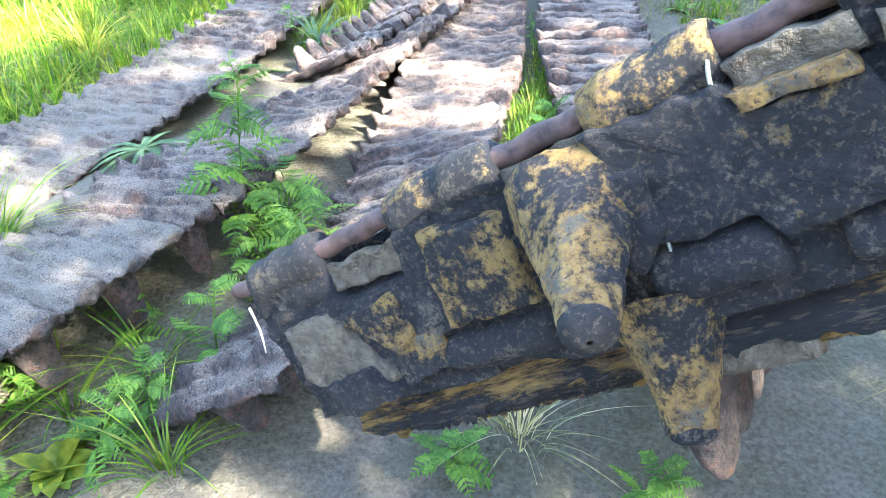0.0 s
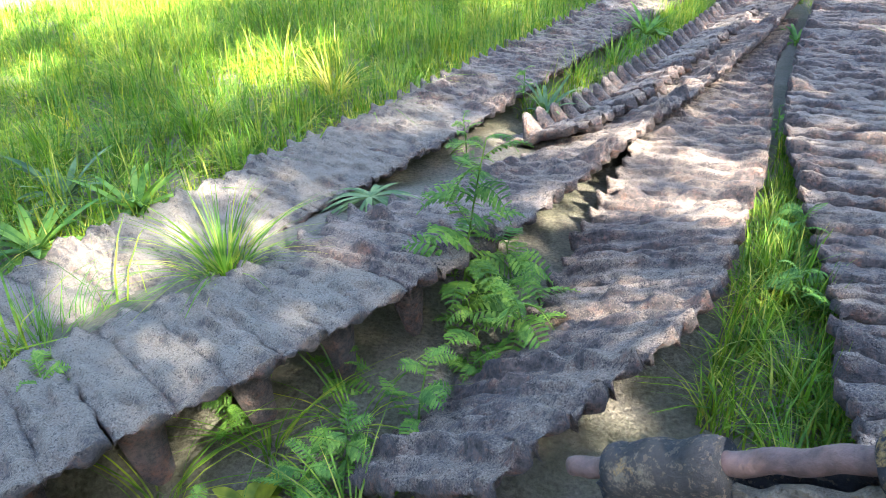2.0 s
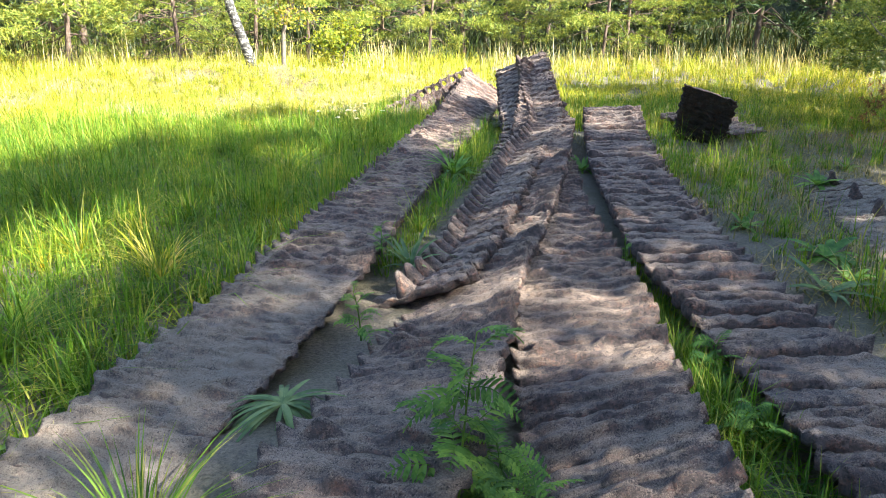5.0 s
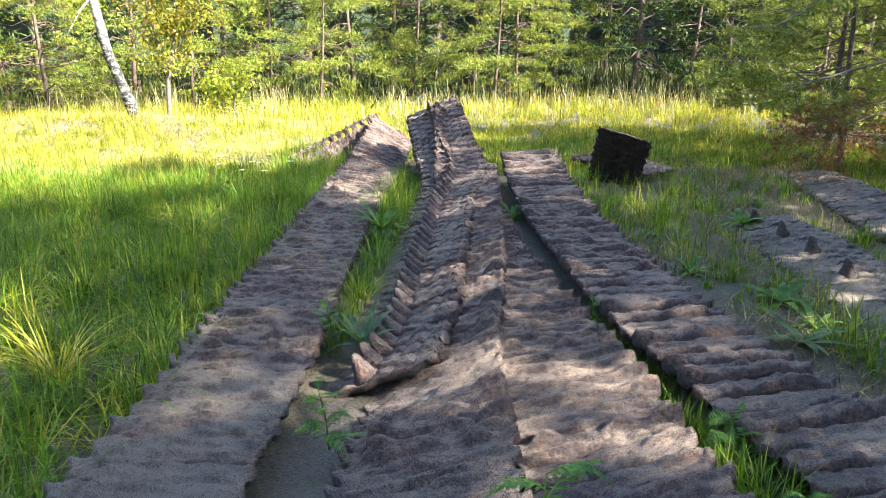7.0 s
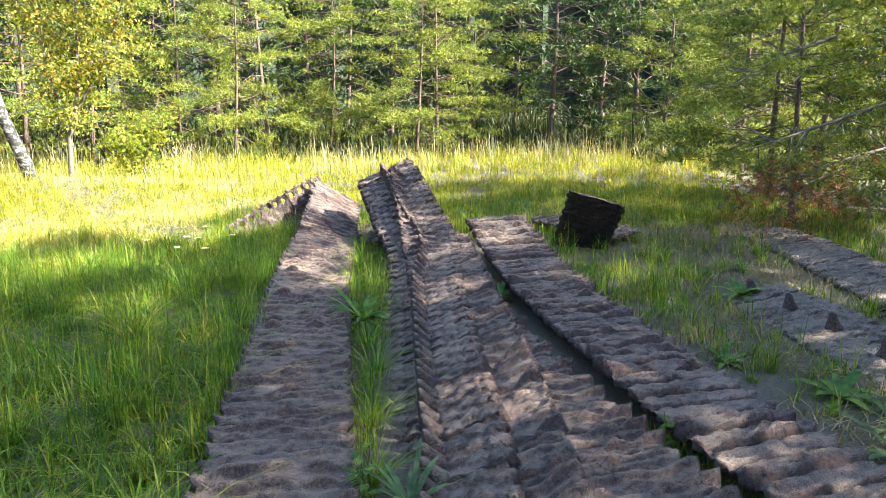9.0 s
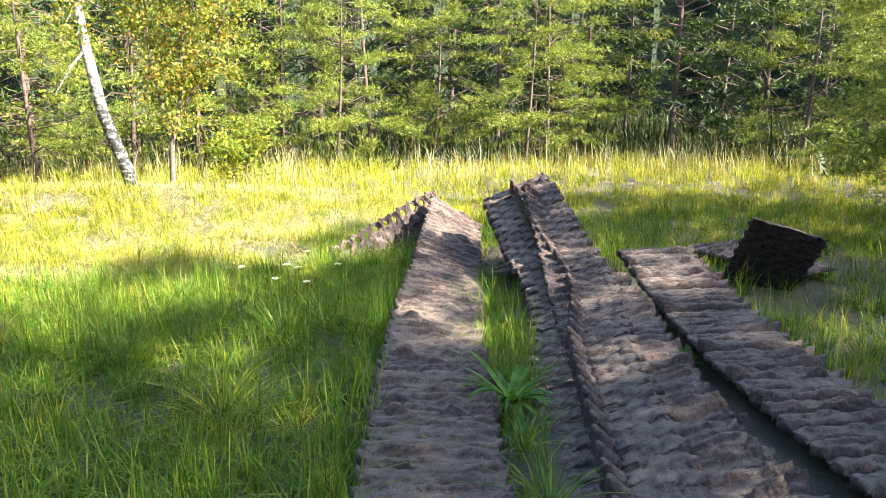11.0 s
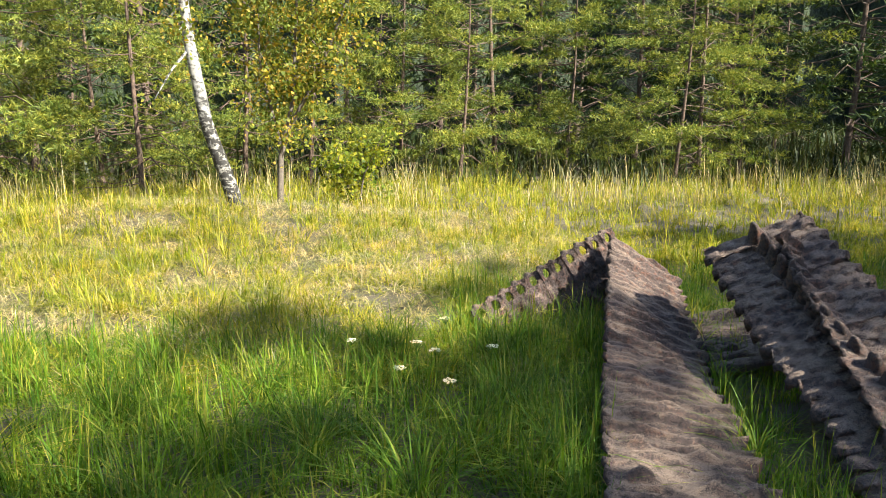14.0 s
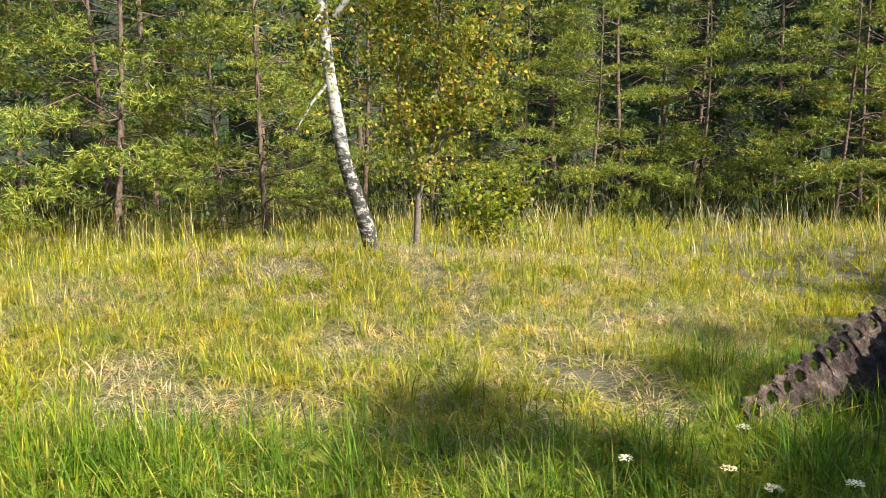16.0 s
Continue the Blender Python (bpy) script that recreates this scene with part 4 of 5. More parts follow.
def leafy(name, label, stems, count, size, material, bark, seed, puff=0.5):
    """A broadleaved tree or shrub: stems (paths with radii), leaves round their upper parts."""
    rng = np.random.RandomState(seed)
    wood = Heap()
    spots = []
    for pts, r0, r1, lo in stems:
        n = len(pts)
        wood.add(*tube(pts, [r0 + (r1 - r0) * k / (n - 1) for k in range(n)], 9))
        for k in range(26):
            f = rng.uniform(lo, 1) * (n - 1)
            i = min(int(f), n - 2)
            p = np.array(pts[i]) + (np.array(pts[i + 1]) - np.array(pts[i])) * (f - i)
            d = rng.normal(size=3) * np.array([1, 1, 0.55])
            q = p + d / np.linalg.norm(d) * puff * rng.uniform(0.4, 1.5)
            wood.add(*tube([p, (p + q) / 2 + np.array([0, 0, 0.06]), q], [r1 * 0.8, r1 * 0.5, r1 * 0.15], 4))
            for e in np.linspace(0.3, 1.1, 6):
                spots.append(p + (q - p) * e)
    spots = np.array(spots)
    c = spots[rng.randint(0, len(spots), count)] + rng.normal(size=(count, 3)) * puff * 0.22
    a = rng.normal(size=(count, 3)) + np.array([0, 0, -0.5])
    a /= np.linalg.norm(a, axis=1)[:, None]
    b = np.cross(a, rng.normal(size=(count, 3)))
    b /= np.linalg.norm(b, axis=1)[:, None]
    s = rng.uniform(0.6, 1.2, count)[:, None] * size
    v = np.stack([c, c + a * s * 0.5 + b * s * 0.35, c + a * s, c + a * s * 0.5 - b * s * 0.35], 1).reshape(-1, 3)
    thing = new(name)
    part_of("trunk", wood.mesh("trunk", bark), thing)
    part_of("crown", mesh_np("crown", v, np.arange(4 * count).reshape(-1, 4), material), thing)
    return tagged(thing, label, "tree" if name.endswith("tree") else "shrub")


leafy("birch_tree", "leaning white birch with black scarred foot and yellowing leaves",
      [([(-3.9, 17.6, 0.1), (-4.02, 17.55, 0.6), (-4.32, 17.5, 1.6), (-4.5, 17.5, 2.8), (-4.62, 17.5, 4.2), (-4.6, 17.6, 6.0), (-4.3, 17.8, 8.0)], 0.135, 0.04, 0.45),
       ([(-4.4, 17.5, 3.6), (-3.6, 17.3, 4.6), (-2.6, 17.2, 5.2), (-1.8, 17.1, 5.0)], 0.05, 0.012, 0.3)], 4500, 0.08, BIRCH_LEAF, BIRCH_BARK, 3, 0.7)
leafy("oak_tree", "slender young broadleaf tree with pale bark and yellow-green leaves",
      [([(-3.35, 18.4, 0.1), (-3.3, 18.4, 1.0), (-3.05, 18.4, 2.0), (-2.95, 18.4, 3.4), (-2.9, 18.4, 5.0)], 0.06, 0.015, 0.2),
       ([(-3.2, 18.4, 1.4), (-2.6, 18.3, 2.4), (-2.1, 18.3, 3.6), (-1.7, 18.3, 4.8)], 0.04, 0.012, 0.2),
       ([(-3.3, 18.4, 1.2), (-3.6, 18.5, 2.6), (-3.6, 18.5, 4.2)], 0.03, 0.012, 0.2)], 8000, 0.08, BIRCH_LEAF, TWIG, 4, 0.6)
leafy("shrub", "yellow-green leafy shrub at the forest edge", [([(-2.0, 19.3, 0.0), (-1.9, 19.3, 0.6), (-1.6, 19.3, 1.2)], 0.02, 0.008, 0.1), ([(-2.0, 19.3, 0.0), (-2.3, 19.3, 0.6), (-2.4, 19.3, 1.1)], 0.02, 0.008, 0.1)], 1800, 0.09, SHRUB_LEAF, TWIG, 5, 0.45)


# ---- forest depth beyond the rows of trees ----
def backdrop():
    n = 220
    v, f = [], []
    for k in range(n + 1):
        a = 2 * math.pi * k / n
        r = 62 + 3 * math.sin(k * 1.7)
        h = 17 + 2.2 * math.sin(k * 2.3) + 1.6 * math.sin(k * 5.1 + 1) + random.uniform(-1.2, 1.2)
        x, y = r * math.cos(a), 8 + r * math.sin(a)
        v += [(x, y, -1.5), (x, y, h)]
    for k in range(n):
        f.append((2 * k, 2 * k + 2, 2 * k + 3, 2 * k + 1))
    # shade between the trunks is painted in as near-black green
    m = simple_mat("shade_dark_forest", (0.008, 0.015, 0.008), (0.04, 0.06, 0.025), 1.6, 1.0, 1.0, 0.6)
    tagged(new("backdrop", mesh_np("backdrop", v, f, m)), "wall of pine forest closing the clearing all round, painted dark with shade", "forest", kind="structure")


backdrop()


# ---- plants among the tracks ----
def leaf_strip(base, az, length, width, rise, droop, folds=7, fold=0.25):
    """A long leaf: midrib and two rims, arching over."""
    v, f = [], []
    for k in range(folds + 1):
        t = k / folds
        r = length * t
        z = rise * r - droop * r * r / max(length, 1e-3)
        w = width * (math.sin(math.pi * min(1, 0.12 + 0.86 * t)) ** 0.8) * (1 if t < 1 else 0.1)
        c, s = math.cos(az), math.sin(az)
        for q in (-1, 0, 1):
            v.append((base[0] + c * r - s * w * q, base[1] + s * r + c * w * q, base[2] + z + abs(q) * w * fold))
    for k in range(folds):
        for q in (0, 1):
            i = 3 * k + q
            f.append((i, i + 1, i + 4, i + 3))
    return v, f


def rosette(x, y, z, leaves, length, width, material, label, seed, name="rosette_plant", up=(0.2, 0.9)):
    r = random.Random(seed)
    thing = new(name)
    thing.location = (x, y, z)
    for k in range(leaves):
        h = Heap()
        az = k * 2.4 + r.uniform(-0.3, 0.3)
        h.add(*leaf_strip((0, 0, 0), az, length * r.uniform(0.6, 1.1), width * r.uniform(0.75, 1.15), r.uniform(*up), r.uniform(0.3, 0.8)))
        part_of("leaf", h.mesh("leaf", material), thing)
    return tagged(thing, label, "plant")


def pinnate(h, base, az, length, rise, r, wide=0.3):
    """A fern-like leaf: leaflets in pairs along an arching rib, each cut into teeth."""
    pairs = 10
    roll, droop = r.uniform(-0.75, 0.75), r.uniform(0.6, 1.3)
    c, s = math.cos(az), math.sin(az)
    rib = [length * k / 8 for k in range(9)]
    h.add(*tube([(base[0] + c * d, base[1] + s * d, base[2] + rise * d - droop * d * d / length) for d in rib], [0.0022 - 0.0001 * k for k in range(9)], 4))
    for k in range(pairs):
        t = (k + 0.7) / pairs
        d = length * t
        z = rise * d - droop * d * d / length
        size = length * wide * math.sin(math.pi * (0.18 + 0.78 * t)) * r.uniform(0.85, 1.1)
        p = (base[0] + c * d, base[1] + s * d, base[2] + z)
        for side in (-1, 1):
            a = az + side * r.uniform(0.95, 1.15)
            h.add(*leaf_strip(p, a, size, size * 0.17, 0.15 + roll * side, 0.35, 3, 0.2))
            for e in (0.4, 0.7):
                q = (p[0] + math.cos(a) * size * e, p[1] + math.sin(a) * size * e, p[2] + (0.1 + roll * side) * size * e)
                for o in (-0.7, 0.7):
                    h.add(*leaf_strip(q, a + o, size * 0.26, size * 0.06, 0.1 + 0.8 * roll * side, 0.3, 2, 0.2))


def tansy(x, y, z, height, leaves, length, label, seed):
    r = random.Random(seed)
    thing = new("tansy_plant")
    thing.location = (x, y, z)
    h = Heap()
    lean = (r.uniform(-0.06, 0.06), r.uniform(-0.06, 0.06))
    top = lambda f: (lean[0] * f * f, lean[1] * f * f, height * f)
    h.add(*tube([top(k / 6) for k in range(7)], [0.005 * (1 - 0.6 * k / 6) for k in range(7)], 6))
    part_of("stem", h.mesh("stem", HERB), thing)
    for k in range(leaves):
        f = 0.1 + 0.9 * k / max(leaves - 1, 1)
        h = Heap()
        pinnate(h, top(f), k * 2.4 + r.uniform(-0.4, 0.4), length * (1.1 - 0.55 * f) * r.uniform(0.85, 1.1), r.uniform(0.5, 1.4), r)
        part_of("leaf", h.mesh("leaf", HERB, False), thing)
    return tagged(thing, label, "plant")


def clump(x, y, z, count, height, width, material, label, seed, spread=0.05):
    """A grass clump: each long blade is a part of its own."""
    r = random.Random(seed)
    thing = new("grass_clump")
    thing.location = (x, y, z)
    for k in range(int(count * 0.8)):
        az, ln = r.uniform(0, 6.283), height * r.uniform(0.5, 1.15)
        v, f = [], []
        o = r.uniform(0, spread)
        bend = r.uniform(0.3, 1.5)
        c, s = math.cos(az), math.sin(az)
        for j in range(7):
            t = j / 6
            d = o + ln * bend * t ** 1.6
            zz = ln * (t - 0.5 * bend * t * t)
            w = width * (1 - t ** 1.5) + 0.0004
            v += [(c * d - s * w, s * d + c * w, zz), (c * d + s * w, s * d - c * w, zz)]
        for j in range(6):
            f.append((2 * j, 2 * j + 1, 2 * j + 3, 2 * j + 2))
        part_of("blade", mesh_np("blade", v, f, material), thing)
    return tagged(thing, label, "grass")


def yarrow(x, y, height, seed):
    r = random.Random(seed)
    thing = new("yarrow_flower")
    thing.location = (x, y, float(ground_height(x, y)) - 0.01)
    h = Heap()
    lx, ly = r.uniform(-0.08, 0.08), r.uniform(-0.08, 0.08)
    h.add(*tube([(0, 0, 0), (lx * 0.4, ly * 0.4, height * 0.5), (lx, ly, height)], [0.0035, 0.003, 0.002], 5))
    for k in range(9):
        az, rr = r.uniform(0, 6.28), r.uniform(0.01, 0.045)
        h.add(*tube([(lx * 0.9, ly * 0.9, height * 0.9), (lx + rr * math.cos(az), ly + rr * math.sin(az), height + 0.005)], [0.0015, 0.001], 4))
    part_of("stem", h.mesh("stem", HERB), thing)
    h = Heap()
    for k in range(70):
        az, rr = r.uniform(0, 6.28), 0.036 * math.sqrt(r.random())
        c = (lx + rr * math.cos(az), ly + rr * math.sin(az), height + 0.012 - rr * 0.25 + r.uniform(-0.004, 0.004))
        h.add(*leaf_strip(c, r.uniform(0, 6.28), 0.011, 0.005, 0.3, 0.2, 2, 0.3))
    part_of("flower_head", h.mesh("flower_head", PETAL, False), thing, "flat head of small white flowers")
    return tagged(thing, "white yarrow flower head on a thin green stem", "flower", "yarrow in the grass")


rosette(-1.32, 2.85, 0.15, 42, 0.25, 0.0105, GREYHERB, "grey-green leaf rosette on sand between two tracks", 1, up=(0.02, 0.45))
tansy(-0.72, 2.22, 0.02, 0.68, 19, 0.27, "tall bright green tansy with feathery leaves by a track", 2)
tansy(-0.56, 2.32, 0.02, 0.28, 13, 0.24, "low bushy tansy beside the taller one", 3)
tansy(-0.48, 2.12, 0.02, 0.22, 11, 0.22, "low bushy tansy beside the taller one", 4)
tansy(-0.62, 2.05, 0.0, 0.2, 10, 0.2, "low bushy tansy beside the taller one", 14)
clump(-1.6, 2.08, 0.1, 190, 0.4, 0.0034, GRASS, "bright green grass clump growing on a sandy track", 5, 0.1)
clump(-2.75, 3.6, 0.0, 120, 0.5, 0.004, GRASS, "tall arching grass clump beside a track", 6, 0.12)
clump(-2.3, 4.6, 0.0, 110, 0.45, 0.004, SUNGRASS, "yellowing grass clump beside a track", 7, 0.12)
for k, (x, y) in enumerate([(-0.86, 4.85), (-0.68, 5.45), (-0.46, 6.1), (-0.36, 6.7), (-0.1, 8.2), (0.22, 9.05), (0.45, 9.9)]):
    clump(x, y, 0.02, 55, 0.24 + 0.05 * (k % 3), 0.004, GRASS, "short green grass clump in the gap between two tracks", 200 + k, 0.1)
clump(-0.2, 7.6, 0.0, 60, 0.3, 0.004, GRASS, "green grass clump between two tracks", 8, 0.08)
rosette(-2.62, 2.2, 0.0, 30, 0.3, 0.02, HERB, "broad green dock leaves at the edge of a track", 9, "dock_plant", (0.3, 1.3))
rosette(-2.45, 2.65, 0.0, 26, 0.28, 0.018, HERB, "broad green dock leaves at the edge of a track", 31, "dock_plant", (0.3, 1.3))
rosette(-2.9, 2.7, 0.0, 26, 0.26, 0.02, GREYHERB, "grey-green dock leaves at the edge of a track", 32, "dock_plant", (0.4, 1.4))
clump(-1.95, 1.55, 0.08, 150, 0.2, 0.0018, HERB, "low mat of fine green grass on a sandy track", 33, 0.26)
clump(-2.2, 1.25, 0.06, 130, 0.18, 0.0018, GRASS, "low mat of fine green grass on a sandy track", 34, 0.24)
rosette(-0.25, 7.2, 0.03, 44, 0.32, 0.019, HERB, "bright green leaf rosette between two tracks", 10, "dock_plant", (0.4, 1.3))
rosette(-0.78, 4.55, 0.05, 18, 0.22, 0.014, GREYHERB, "narrow-leaved grey-green plant beside a track", 11, "mugwort_plant", (0.5, 1.6))
tansy(-0.95, 4.65, 0.08, 0.22, 9, 0.12, "small feathery seedling growing against a track", 12)
tansy(-1.05, 3.55, 0.06, 0.25, 12, 0.14, "small feathery seedlings in sand", 13)
rosette(1.12, 7.55, -0.03, 18, 0.2, 0.018, HERB, "green dock leaves in the gap beside a track", 15, "dock_plant", (0.5, 1.5))
tansy(0.62, 4.66, 0.0, 0.2, 9, 0.07, "small yellow-green herb in the gap between tracks", 16)
tansy(0.55, 3.2, -0.02, 0.16, 10, 0.18, "feathery green leaves in the gap between tracks", 17)
tansy(0.5, 2.7, -0.02, 0.16, 10, 0.18, "feathery green leaves in the gap between tracks", 18)
rosette(1.72, 4.2, -0.05, 12, 0.3, 0.022, GREYHERB, "pale green long-leaved plant on sand beside a track", 19, "dock_plant", (0.3, 1.0))
rosette(2.15, 4.9, -0.08, 14, 0.28, 0.035, HERB, "green dock leaves on sand beside a track", 20, "dock_plant", (0.3, 1.0))
rosette(3.3, 6.9, -0.06, 14, 0.28, 0.03, HERB, "green leaves growing beside a sunken track", 21, "dock_plant", (0.3, 1.0))
tansy(-1.75, 1.35, 0.1, 0.12, 12, 0.16, "low feathery greens spreading over a sandy track", 22)
tansy(-0.95, 1.3, -0.04, 0.14, 10, 0.16, "low feathery greens in sand", 23)
tansy(-0.7, 1.62, -0.04, 0.3, 9, 0.16, "upright young herb in sand before a track", 24)
rosette(-1.05, 1.25, -0.04, 12, 0.12, 0.03, SHRUB_LEAF, "small yellow-green seedling with round leaves", 25, "seedling_plant", (0.5, 1.4))
tansy(0.0, 1.25, -0.05, 0.12, 10, 0.14, "low green herbs under the upright track end", 26)
tansy(0.5, 1.1, -0.05, 0.12, 9, 0.14, "low green herbs under the upright track end", 27)
clump(0.2, 1.35, -0.06, 70, 0.25, 0.0018, DRY, "grey dry grass clump on the ground", 28, 0.1)
clump(-0.9, 1.62, -0.04, 26, 0.42, 0.003, GRASS, "a few tall grass blades before a raised track", 29, 0.05)
for k, (x, y, hh) in enumerate([(-1.41, 10.22, 0.34), (-1.25, 9.68, 0.32), (-0.97, 10.19, 0.36), (-1.12, 10.66, 0.36), (-1.3, 10.05, 0.36), (-1.5, 9.95, 0.3), (-1.9, 10.5, 0.3)]):
    yarrow(x, y, hh, 40 + k)


# ---- low dead limbs of the pine over the side pieces ----
def dead_branch(path, radius, seed, red, label):
    rng = np.random.RandomState(seed)
    thing = new("dead_branch")
    h = Heap()
    h.add(*tube(path, [radius * (1 - 0.8 * k / (len(path) - 1)) for k in range(len(path))], 7))
    part_of("limb", h.mesh("limb", TWIG), thing)
    tips, dirs = [], []
    for k in range(26):
        f = rng.uniform(0.15, 1) * (len(path) - 1)
        i = min(int(f), len(path) - 2)
        p = np.array(path[i]) + (np.array(path[i + 1]) - np.array(path[i])) * (f - i)
        d = rng.normal(size=3) * np.array([1, 1, 0.6]) + np.array([-0.6, 0, -0.2])
        d /= np.linalg.norm(d)
        ln = rng.uniform(0.2, 0.7)
        q = p + d * ln
        h = Heap()
        h.add(*tube([p, p + d * ln * 0.5 + np.array([0, 0, rng.uniform(-0.06, 0.06)]), q], [radius * 0.3, radius * 0.2, radius * 0.08], 4))
        part_of("twig", h.mesh("twig", TWIG), thing)
        for y in range(8):
            tips.append(q + rng.normal(size=3) * 0.09)
            dirs.append(d)
    v, f = needles(np.array(tips), np.array(dirs), 14, 0.1, 0.004, rng)
    tagged(part_of("needle_spray", mesh_np("needle_spray", v, f, RED_NEEDLE if red else NEEDLE), thing), "rust-red dead needles" if red else "green needles", kind="stuff")
    return tagged(thing, label, "branch")


dead_branch([(8.6, 8.8, 1.9), (7.1, 8.6, 1.64), (5.9, 8.6, 1.35), (5.0, 8.6, 1.15)], 0.035, 1, False, "drooping pine limb with green needles over old tracks")
dead_branch([(8.8, 8.7, 1.2), (7.2, 8.5, 1.1), (6.3, 8.5, 0.95), (5.4, 8.5, 0.7)], 0.03, 2, False, "low bent pine limb over old tracks")
dead_branch([(6.6, 8.6, 0.85), (5.9, 8.5, 0.7), (5.35, 8.5, 0.3)], 0.018, 3, True, "broken pine twig with rust-red dead needles")
dead_branch([(6.9, 8.9, 0.5), (6.2, 8.8, 0.5), (5.7, 8.7, 0.62)], 0.015, 4, True, "broken pine twig with rust-red dead needles")
dead_branch([(7.4, 9.6, 2.6), (6.2, 9.4, 2.3), (5.2, 9.2, 1.9)], 0.03, 5, False, "drooping pine limb with green needles over old tracks")


# ---- pale root fibres caught on the standing end ----
ROOT = simple_mat("pale_root_fibre", (0.3, 0.27, 0.22), (0.55, 0.51, 0.44), 60)


def fibre(points, radius):
    h = Heap()
    fine = [spline(points, f) for f in np.linspace(0, len(points) - 1, 14)]
    h.add(*tube(fine, [radius * (1 - 0.5 * k / 13) for k in range(14)], 5))
    ob = new("root_fibre", h.mesh("root_fibre", ROOT))
    return tagged(ob, "pale dry root fibre hanging on rusted steel", "root", "root fibres on the track end")


fibre([(0.143, 0.375, 1.379), (0.146, 0.363, 1.359), (0.153, 0.358, 1.344), (0.153, 0.355, 1.322)], 0.0016)
fibre([(0.137, 0.36, 1.262), (0.144, 0.352, 1.243), (0.146, 0.35, 1.226)], 0.0012)
fibre([(-0.187, 0.531, 1.08), (-0.178, 0.522, 1.058), (-0.176, 0.519, 1.033)], 0.0016)


# ---- vehicle parked at the far side of the clearing ----
PLASTIC = simple_mat("black_plastic", (0.012, 0.012, 0.014), (0.03, 0.03, 0.034), 40, 0.5, 0.2, 0.003)
FLAP = simple_mat("blue_grey_cover", (0.06, 0.075, 0.12), (0.1, 0.12, 0.18), 12, 0.7, 0.3, 0.01)
LAMP_RED = simple_mat("red_lamp_lens", (0.25, 0.02, 0.03), (0.35, 0.03, 0.04), 30, 0.25, 0.1, 0.002)
TYRE = simple_mat("tyre_rubber", (0.012, 0.012, 0.012), (0.03, 0.028, 0.026), 50, 0.9, 0.5, 0.006)
STEEL = simple_mat("grey_steel", (0.15, 0.15, 0.15), (0.28, 0.28, 0.27), 30, 0.5, 0.2, 0.003)


def slab(name, size, at_place, material, parent, bevel=0.02, label=""):
    bm = bmesh.new()
    bmesh.ops.create_cube(bm, size=1.0)
    bmesh.ops.scale(bm, vec=size, verts=bm.verts)
    bmesh.ops.bevel(bm, geom=bm.edges[:], offset=bevel, segments=2, affect="EDGES")
    bmesh.ops.translate(bm, vec=at_place, verts=bm.verts)
    me = bpy.data.meshes.new(name)
    bm.to_mesh(me)
    bm.free()
    me.materials.append(material)
    return part_of(name, me, parent, label)


def ring(parent, name, centre, radius, thick, material, label=""):
    h = Heap()
    pts = [(centre[0] + radius * math.cos(a), centre[1], centre[2] + radius * math.sin(a)) for a in np.linspace(0, 2 * math.pi, 25)]
    h.add(*tube(pts, [thick] * 25, 10))
    return part_of(name, h.mesh(name, material), parent, label)


def quad_bike(x, y, turn):
    thing = new("quad_bike")
    thing.matrix_basis = pose(x, y, float(ground_height(x, y)), 0, 0, turn)
    box = slab("cargo_box", (0.95, 0.6, 0.55), (0.0, 0.0, 0.5), PLASTIC, thing, 0.05, "black plastic cargo box")
    slab("lid", (0.86, 0.04, 0.26), (-0.02, -0.32, 0.64), FLAP, box, 0.015, "blue-grey cover flap")
    slab("tail_light", (0.07, 0.05, 0.16), (0.43, -0.3, 0.66), LAMP_RED, box, 0.015, "red tail light")
    for wx in (-0.25, -1.55):
        for wy in (-0.42, 0.42):
            wheel = ring(thing, "wheel", (wx, wy, 0.28), 0.2, 0.095, TYRE)
            ring(wheel, "rim", (wx, wy, 0.28), 0.1, 0.02, STEEL, "grey steel rim")
    for path, r in (([(-0.45, -0.3, 0.55), (-0.9, -0.3, 0.72), (-1.5, -0.3, 0.6), (-1.95, -0.3, 0.35)], 0.03), ([(-0.5, -0.3, 0.3), (-1.2, -0.3, 0.26), (-1.9, -0.3, 0.3)], 0.028), ([(-1.2, -0.3, 0.28), (-1.3, -0.3, 0.62), (-1.35, 0.0, 1.0)], 0.03), ([(-1.35, -0.35, 1.0), (-1.35, 0.35, 1.0)], 0.02)):
        h = Heap()
        h.add(*tube(path, [r] * len(path), 8))
        part_of("frame_tube", h.mesh("frame_tube", PLASTIC), thing)
    slab("saddle", (0.7, 0.34, 0.16), (-0.85, 0.0, 0.74), PLASTIC, thing, 0.06)
    slab("front_guard", (0.75, 0.8, 0.12), (-1.55, 0.0, 0.62), PLASTIC, thing, 0.05)
    return tagged(thing, "black quad bike with cargo box parked in the grass", "vehicle")


quad_bike(-8.45, 12.0, 0)

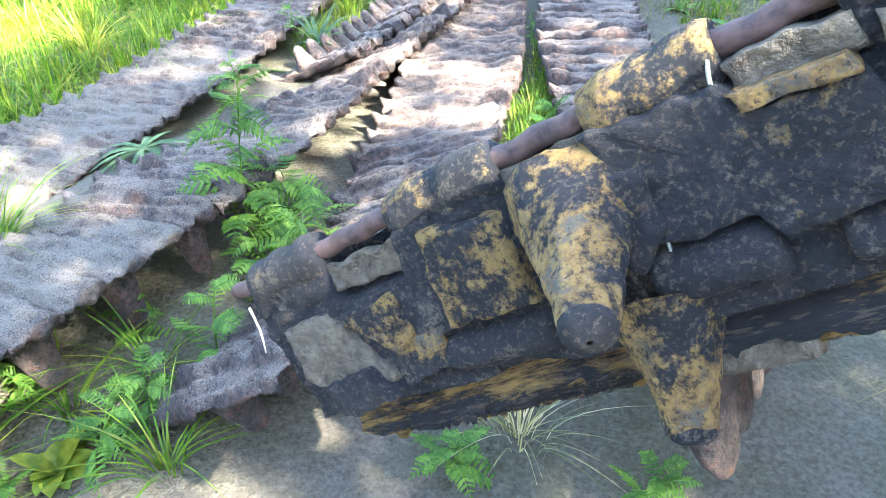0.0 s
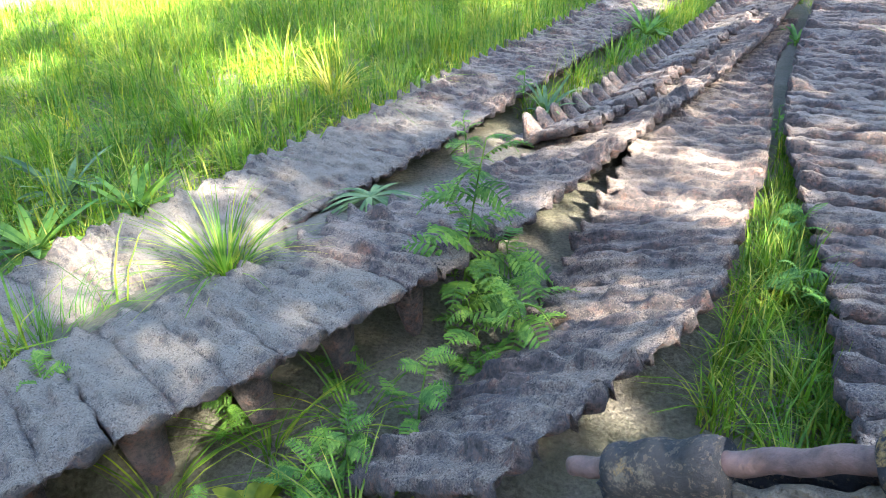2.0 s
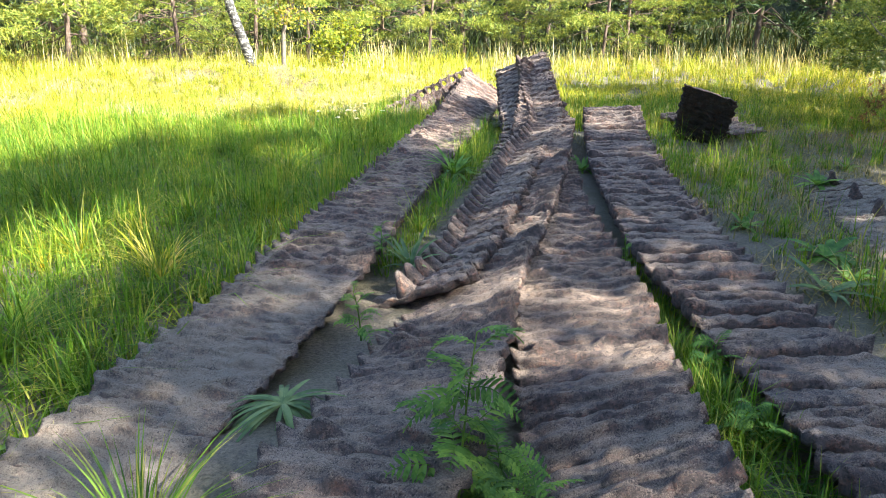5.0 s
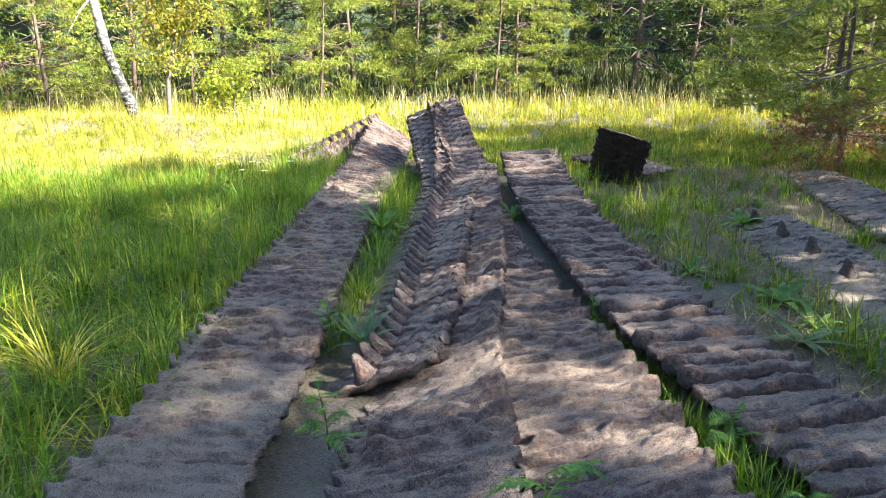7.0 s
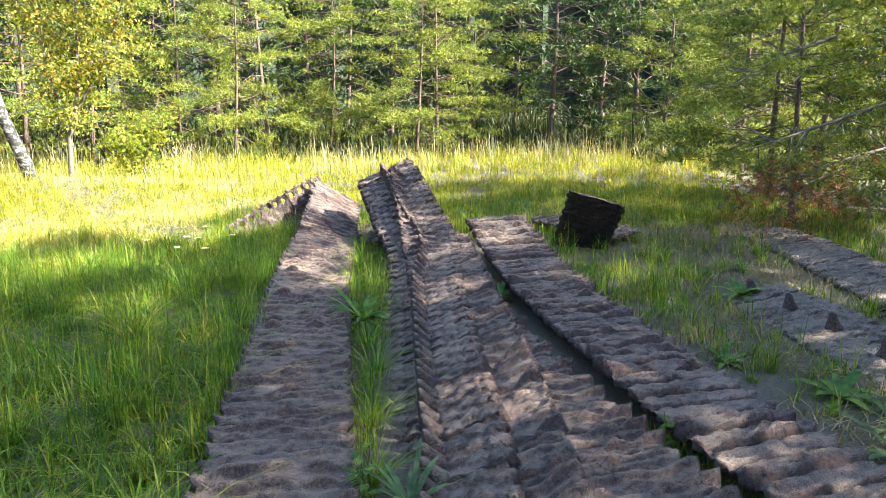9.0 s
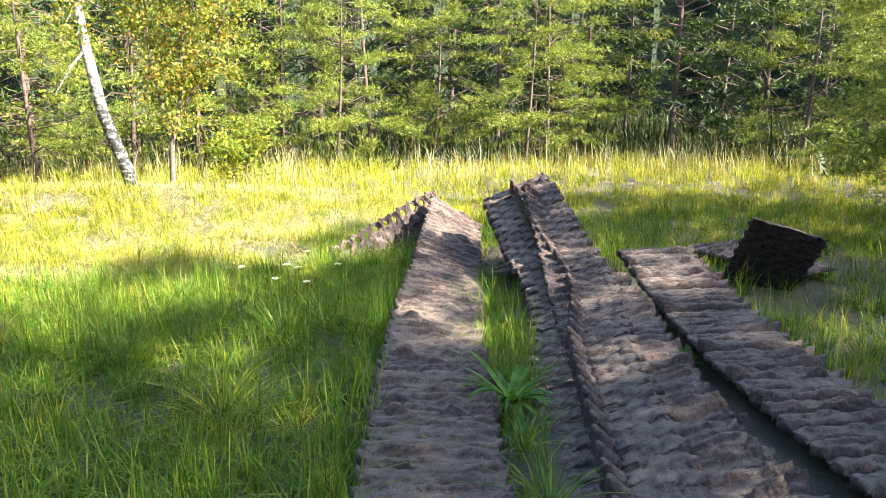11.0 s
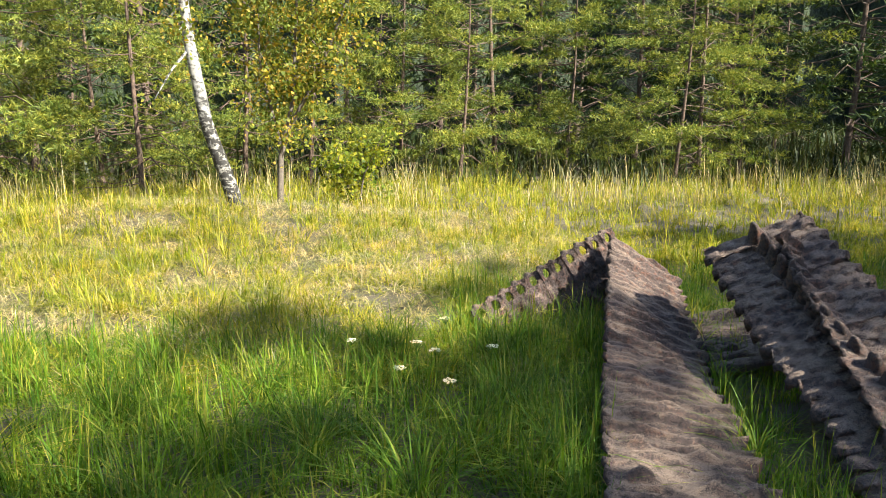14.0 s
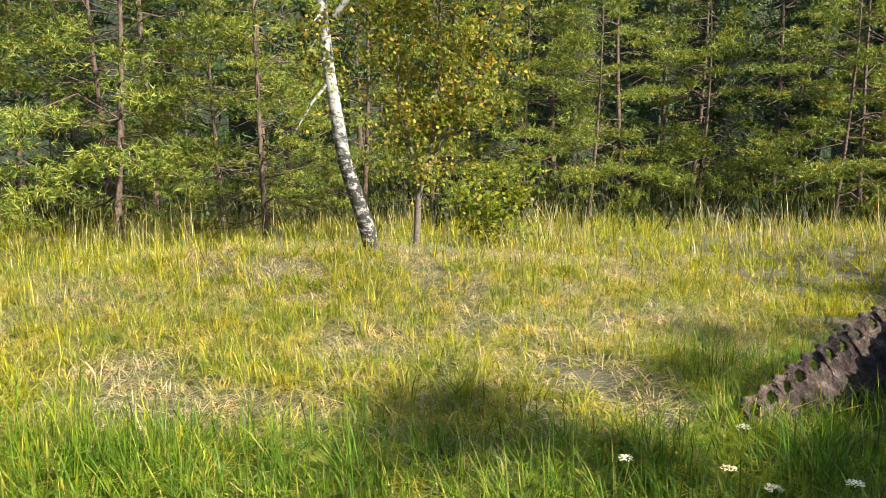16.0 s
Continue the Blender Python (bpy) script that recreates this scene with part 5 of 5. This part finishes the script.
for k, (x, y) in enumerate([(-1.15, 1.15), (-0.85, 1.45), (-1.25, 1.5), (-0.6, 1.95), (-1.0, 1.75)]):
    tansy(x, y, float(ground_height(x, y)) - 0.01, 0.1 + 0.05 * (k % 3), 9, 0.13 + 0.02 * (k % 2), "low feathery herb in sand before a track", 60 + k)
for k, (x, y) in enumerate([(-1.3, 1.2), (-0.75, 1.25), (-1.1, 1.45)]):
    clump(x, y, float(ground_height(x, y)) - 0.01, 40, 0.36, 0.003, GRASS, "thin arching grass clump in sand before a track", 70 + k, 0.06)
for k, (x, y) in enumerate([(0.42, 2.2), (0.46, 2.9), (0.5, 3.5), (0.35, 1.8)]):
    clump(x, y, float(ground_height(x, y)) - 0.01, 60, 0.26, 0.003, GRASS, "green grass clump in the gap between tracks", 80 + k, 0.1)
for k, (x, y) in enumerate([(-3.4, 3.2), (-3.0, 5.2), (-2.5, 6.1), (-3.8, 6.4), (-1.9, 7.6), (-2.6, 8.6), (-1.5, 8.9), (-3.6, 9.2)]):
    clump(x, y, float(ground_height(x, y)) - 0.01, 90, 0.55, 0.0045, SUNGRASS if k % 3 == 1 else GRASS, "tall arching grass clump in the meadow", 90 + k, 0.12)
for k, (x, y) in enumerate([(-0.08, 7.7), (0.05, 8.3), (0.12, 8.8), (0.2, 9.2), (0.3, 9.6), (0.4, 10.0), (0.5, 10.4), (0.75, 10.9), (0.95, 11.3), (1.25, 11.2)]):
    clump(x, y, float(ground_height(x, y)) - 0.01, 70, 0.3, 0.0035, GRASS, "green grass clump between two tracks", 110 + k, 0.1)
for k, (x, y) in enumerate([(-0.8, 10.6), (-1.6, 10.9), (-2.4, 10.3), (-3.2, 10.7), (-2.0, 9.4), (-4.2, 9.8), (-1.2, 9.3), (-0.9, 9.9)]):
    clump(x, y, float(ground_height(x, y)) - 0.01, 80, 0.5, 0.0045, GRASS, "tall arching grass clump in the meadow", 130 + k, 0.12)
for k, (x, y) in enumerate([(1.9, 5.6), (2.3, 6.4), (2.0, 4.4), (2.5, 7.4), (3.4, 7.9), (2.2, 3.6), (2.6, 8.3), (3.6, 8.6), (4.2, 7.8), (4.0, 9.4), (3.1, 9.8)]):
    if k % 2:
        clump(x, y, float(ground_height(x, y)) - 0.01, 60, 0.34, 0.0035, GRASS if k % 4 == 1 else SUNGRASS, "grass clump on sandy ground beside old tracks", 150 + k, 0.1)
    else:
        rosette(x, y, float(ground_height(x, y)), 14, 0.2, 0.022, HERB, "green leaves on sandy ground beside old tracks", 150 + k, "dock_plant", (0.4, 1.2))
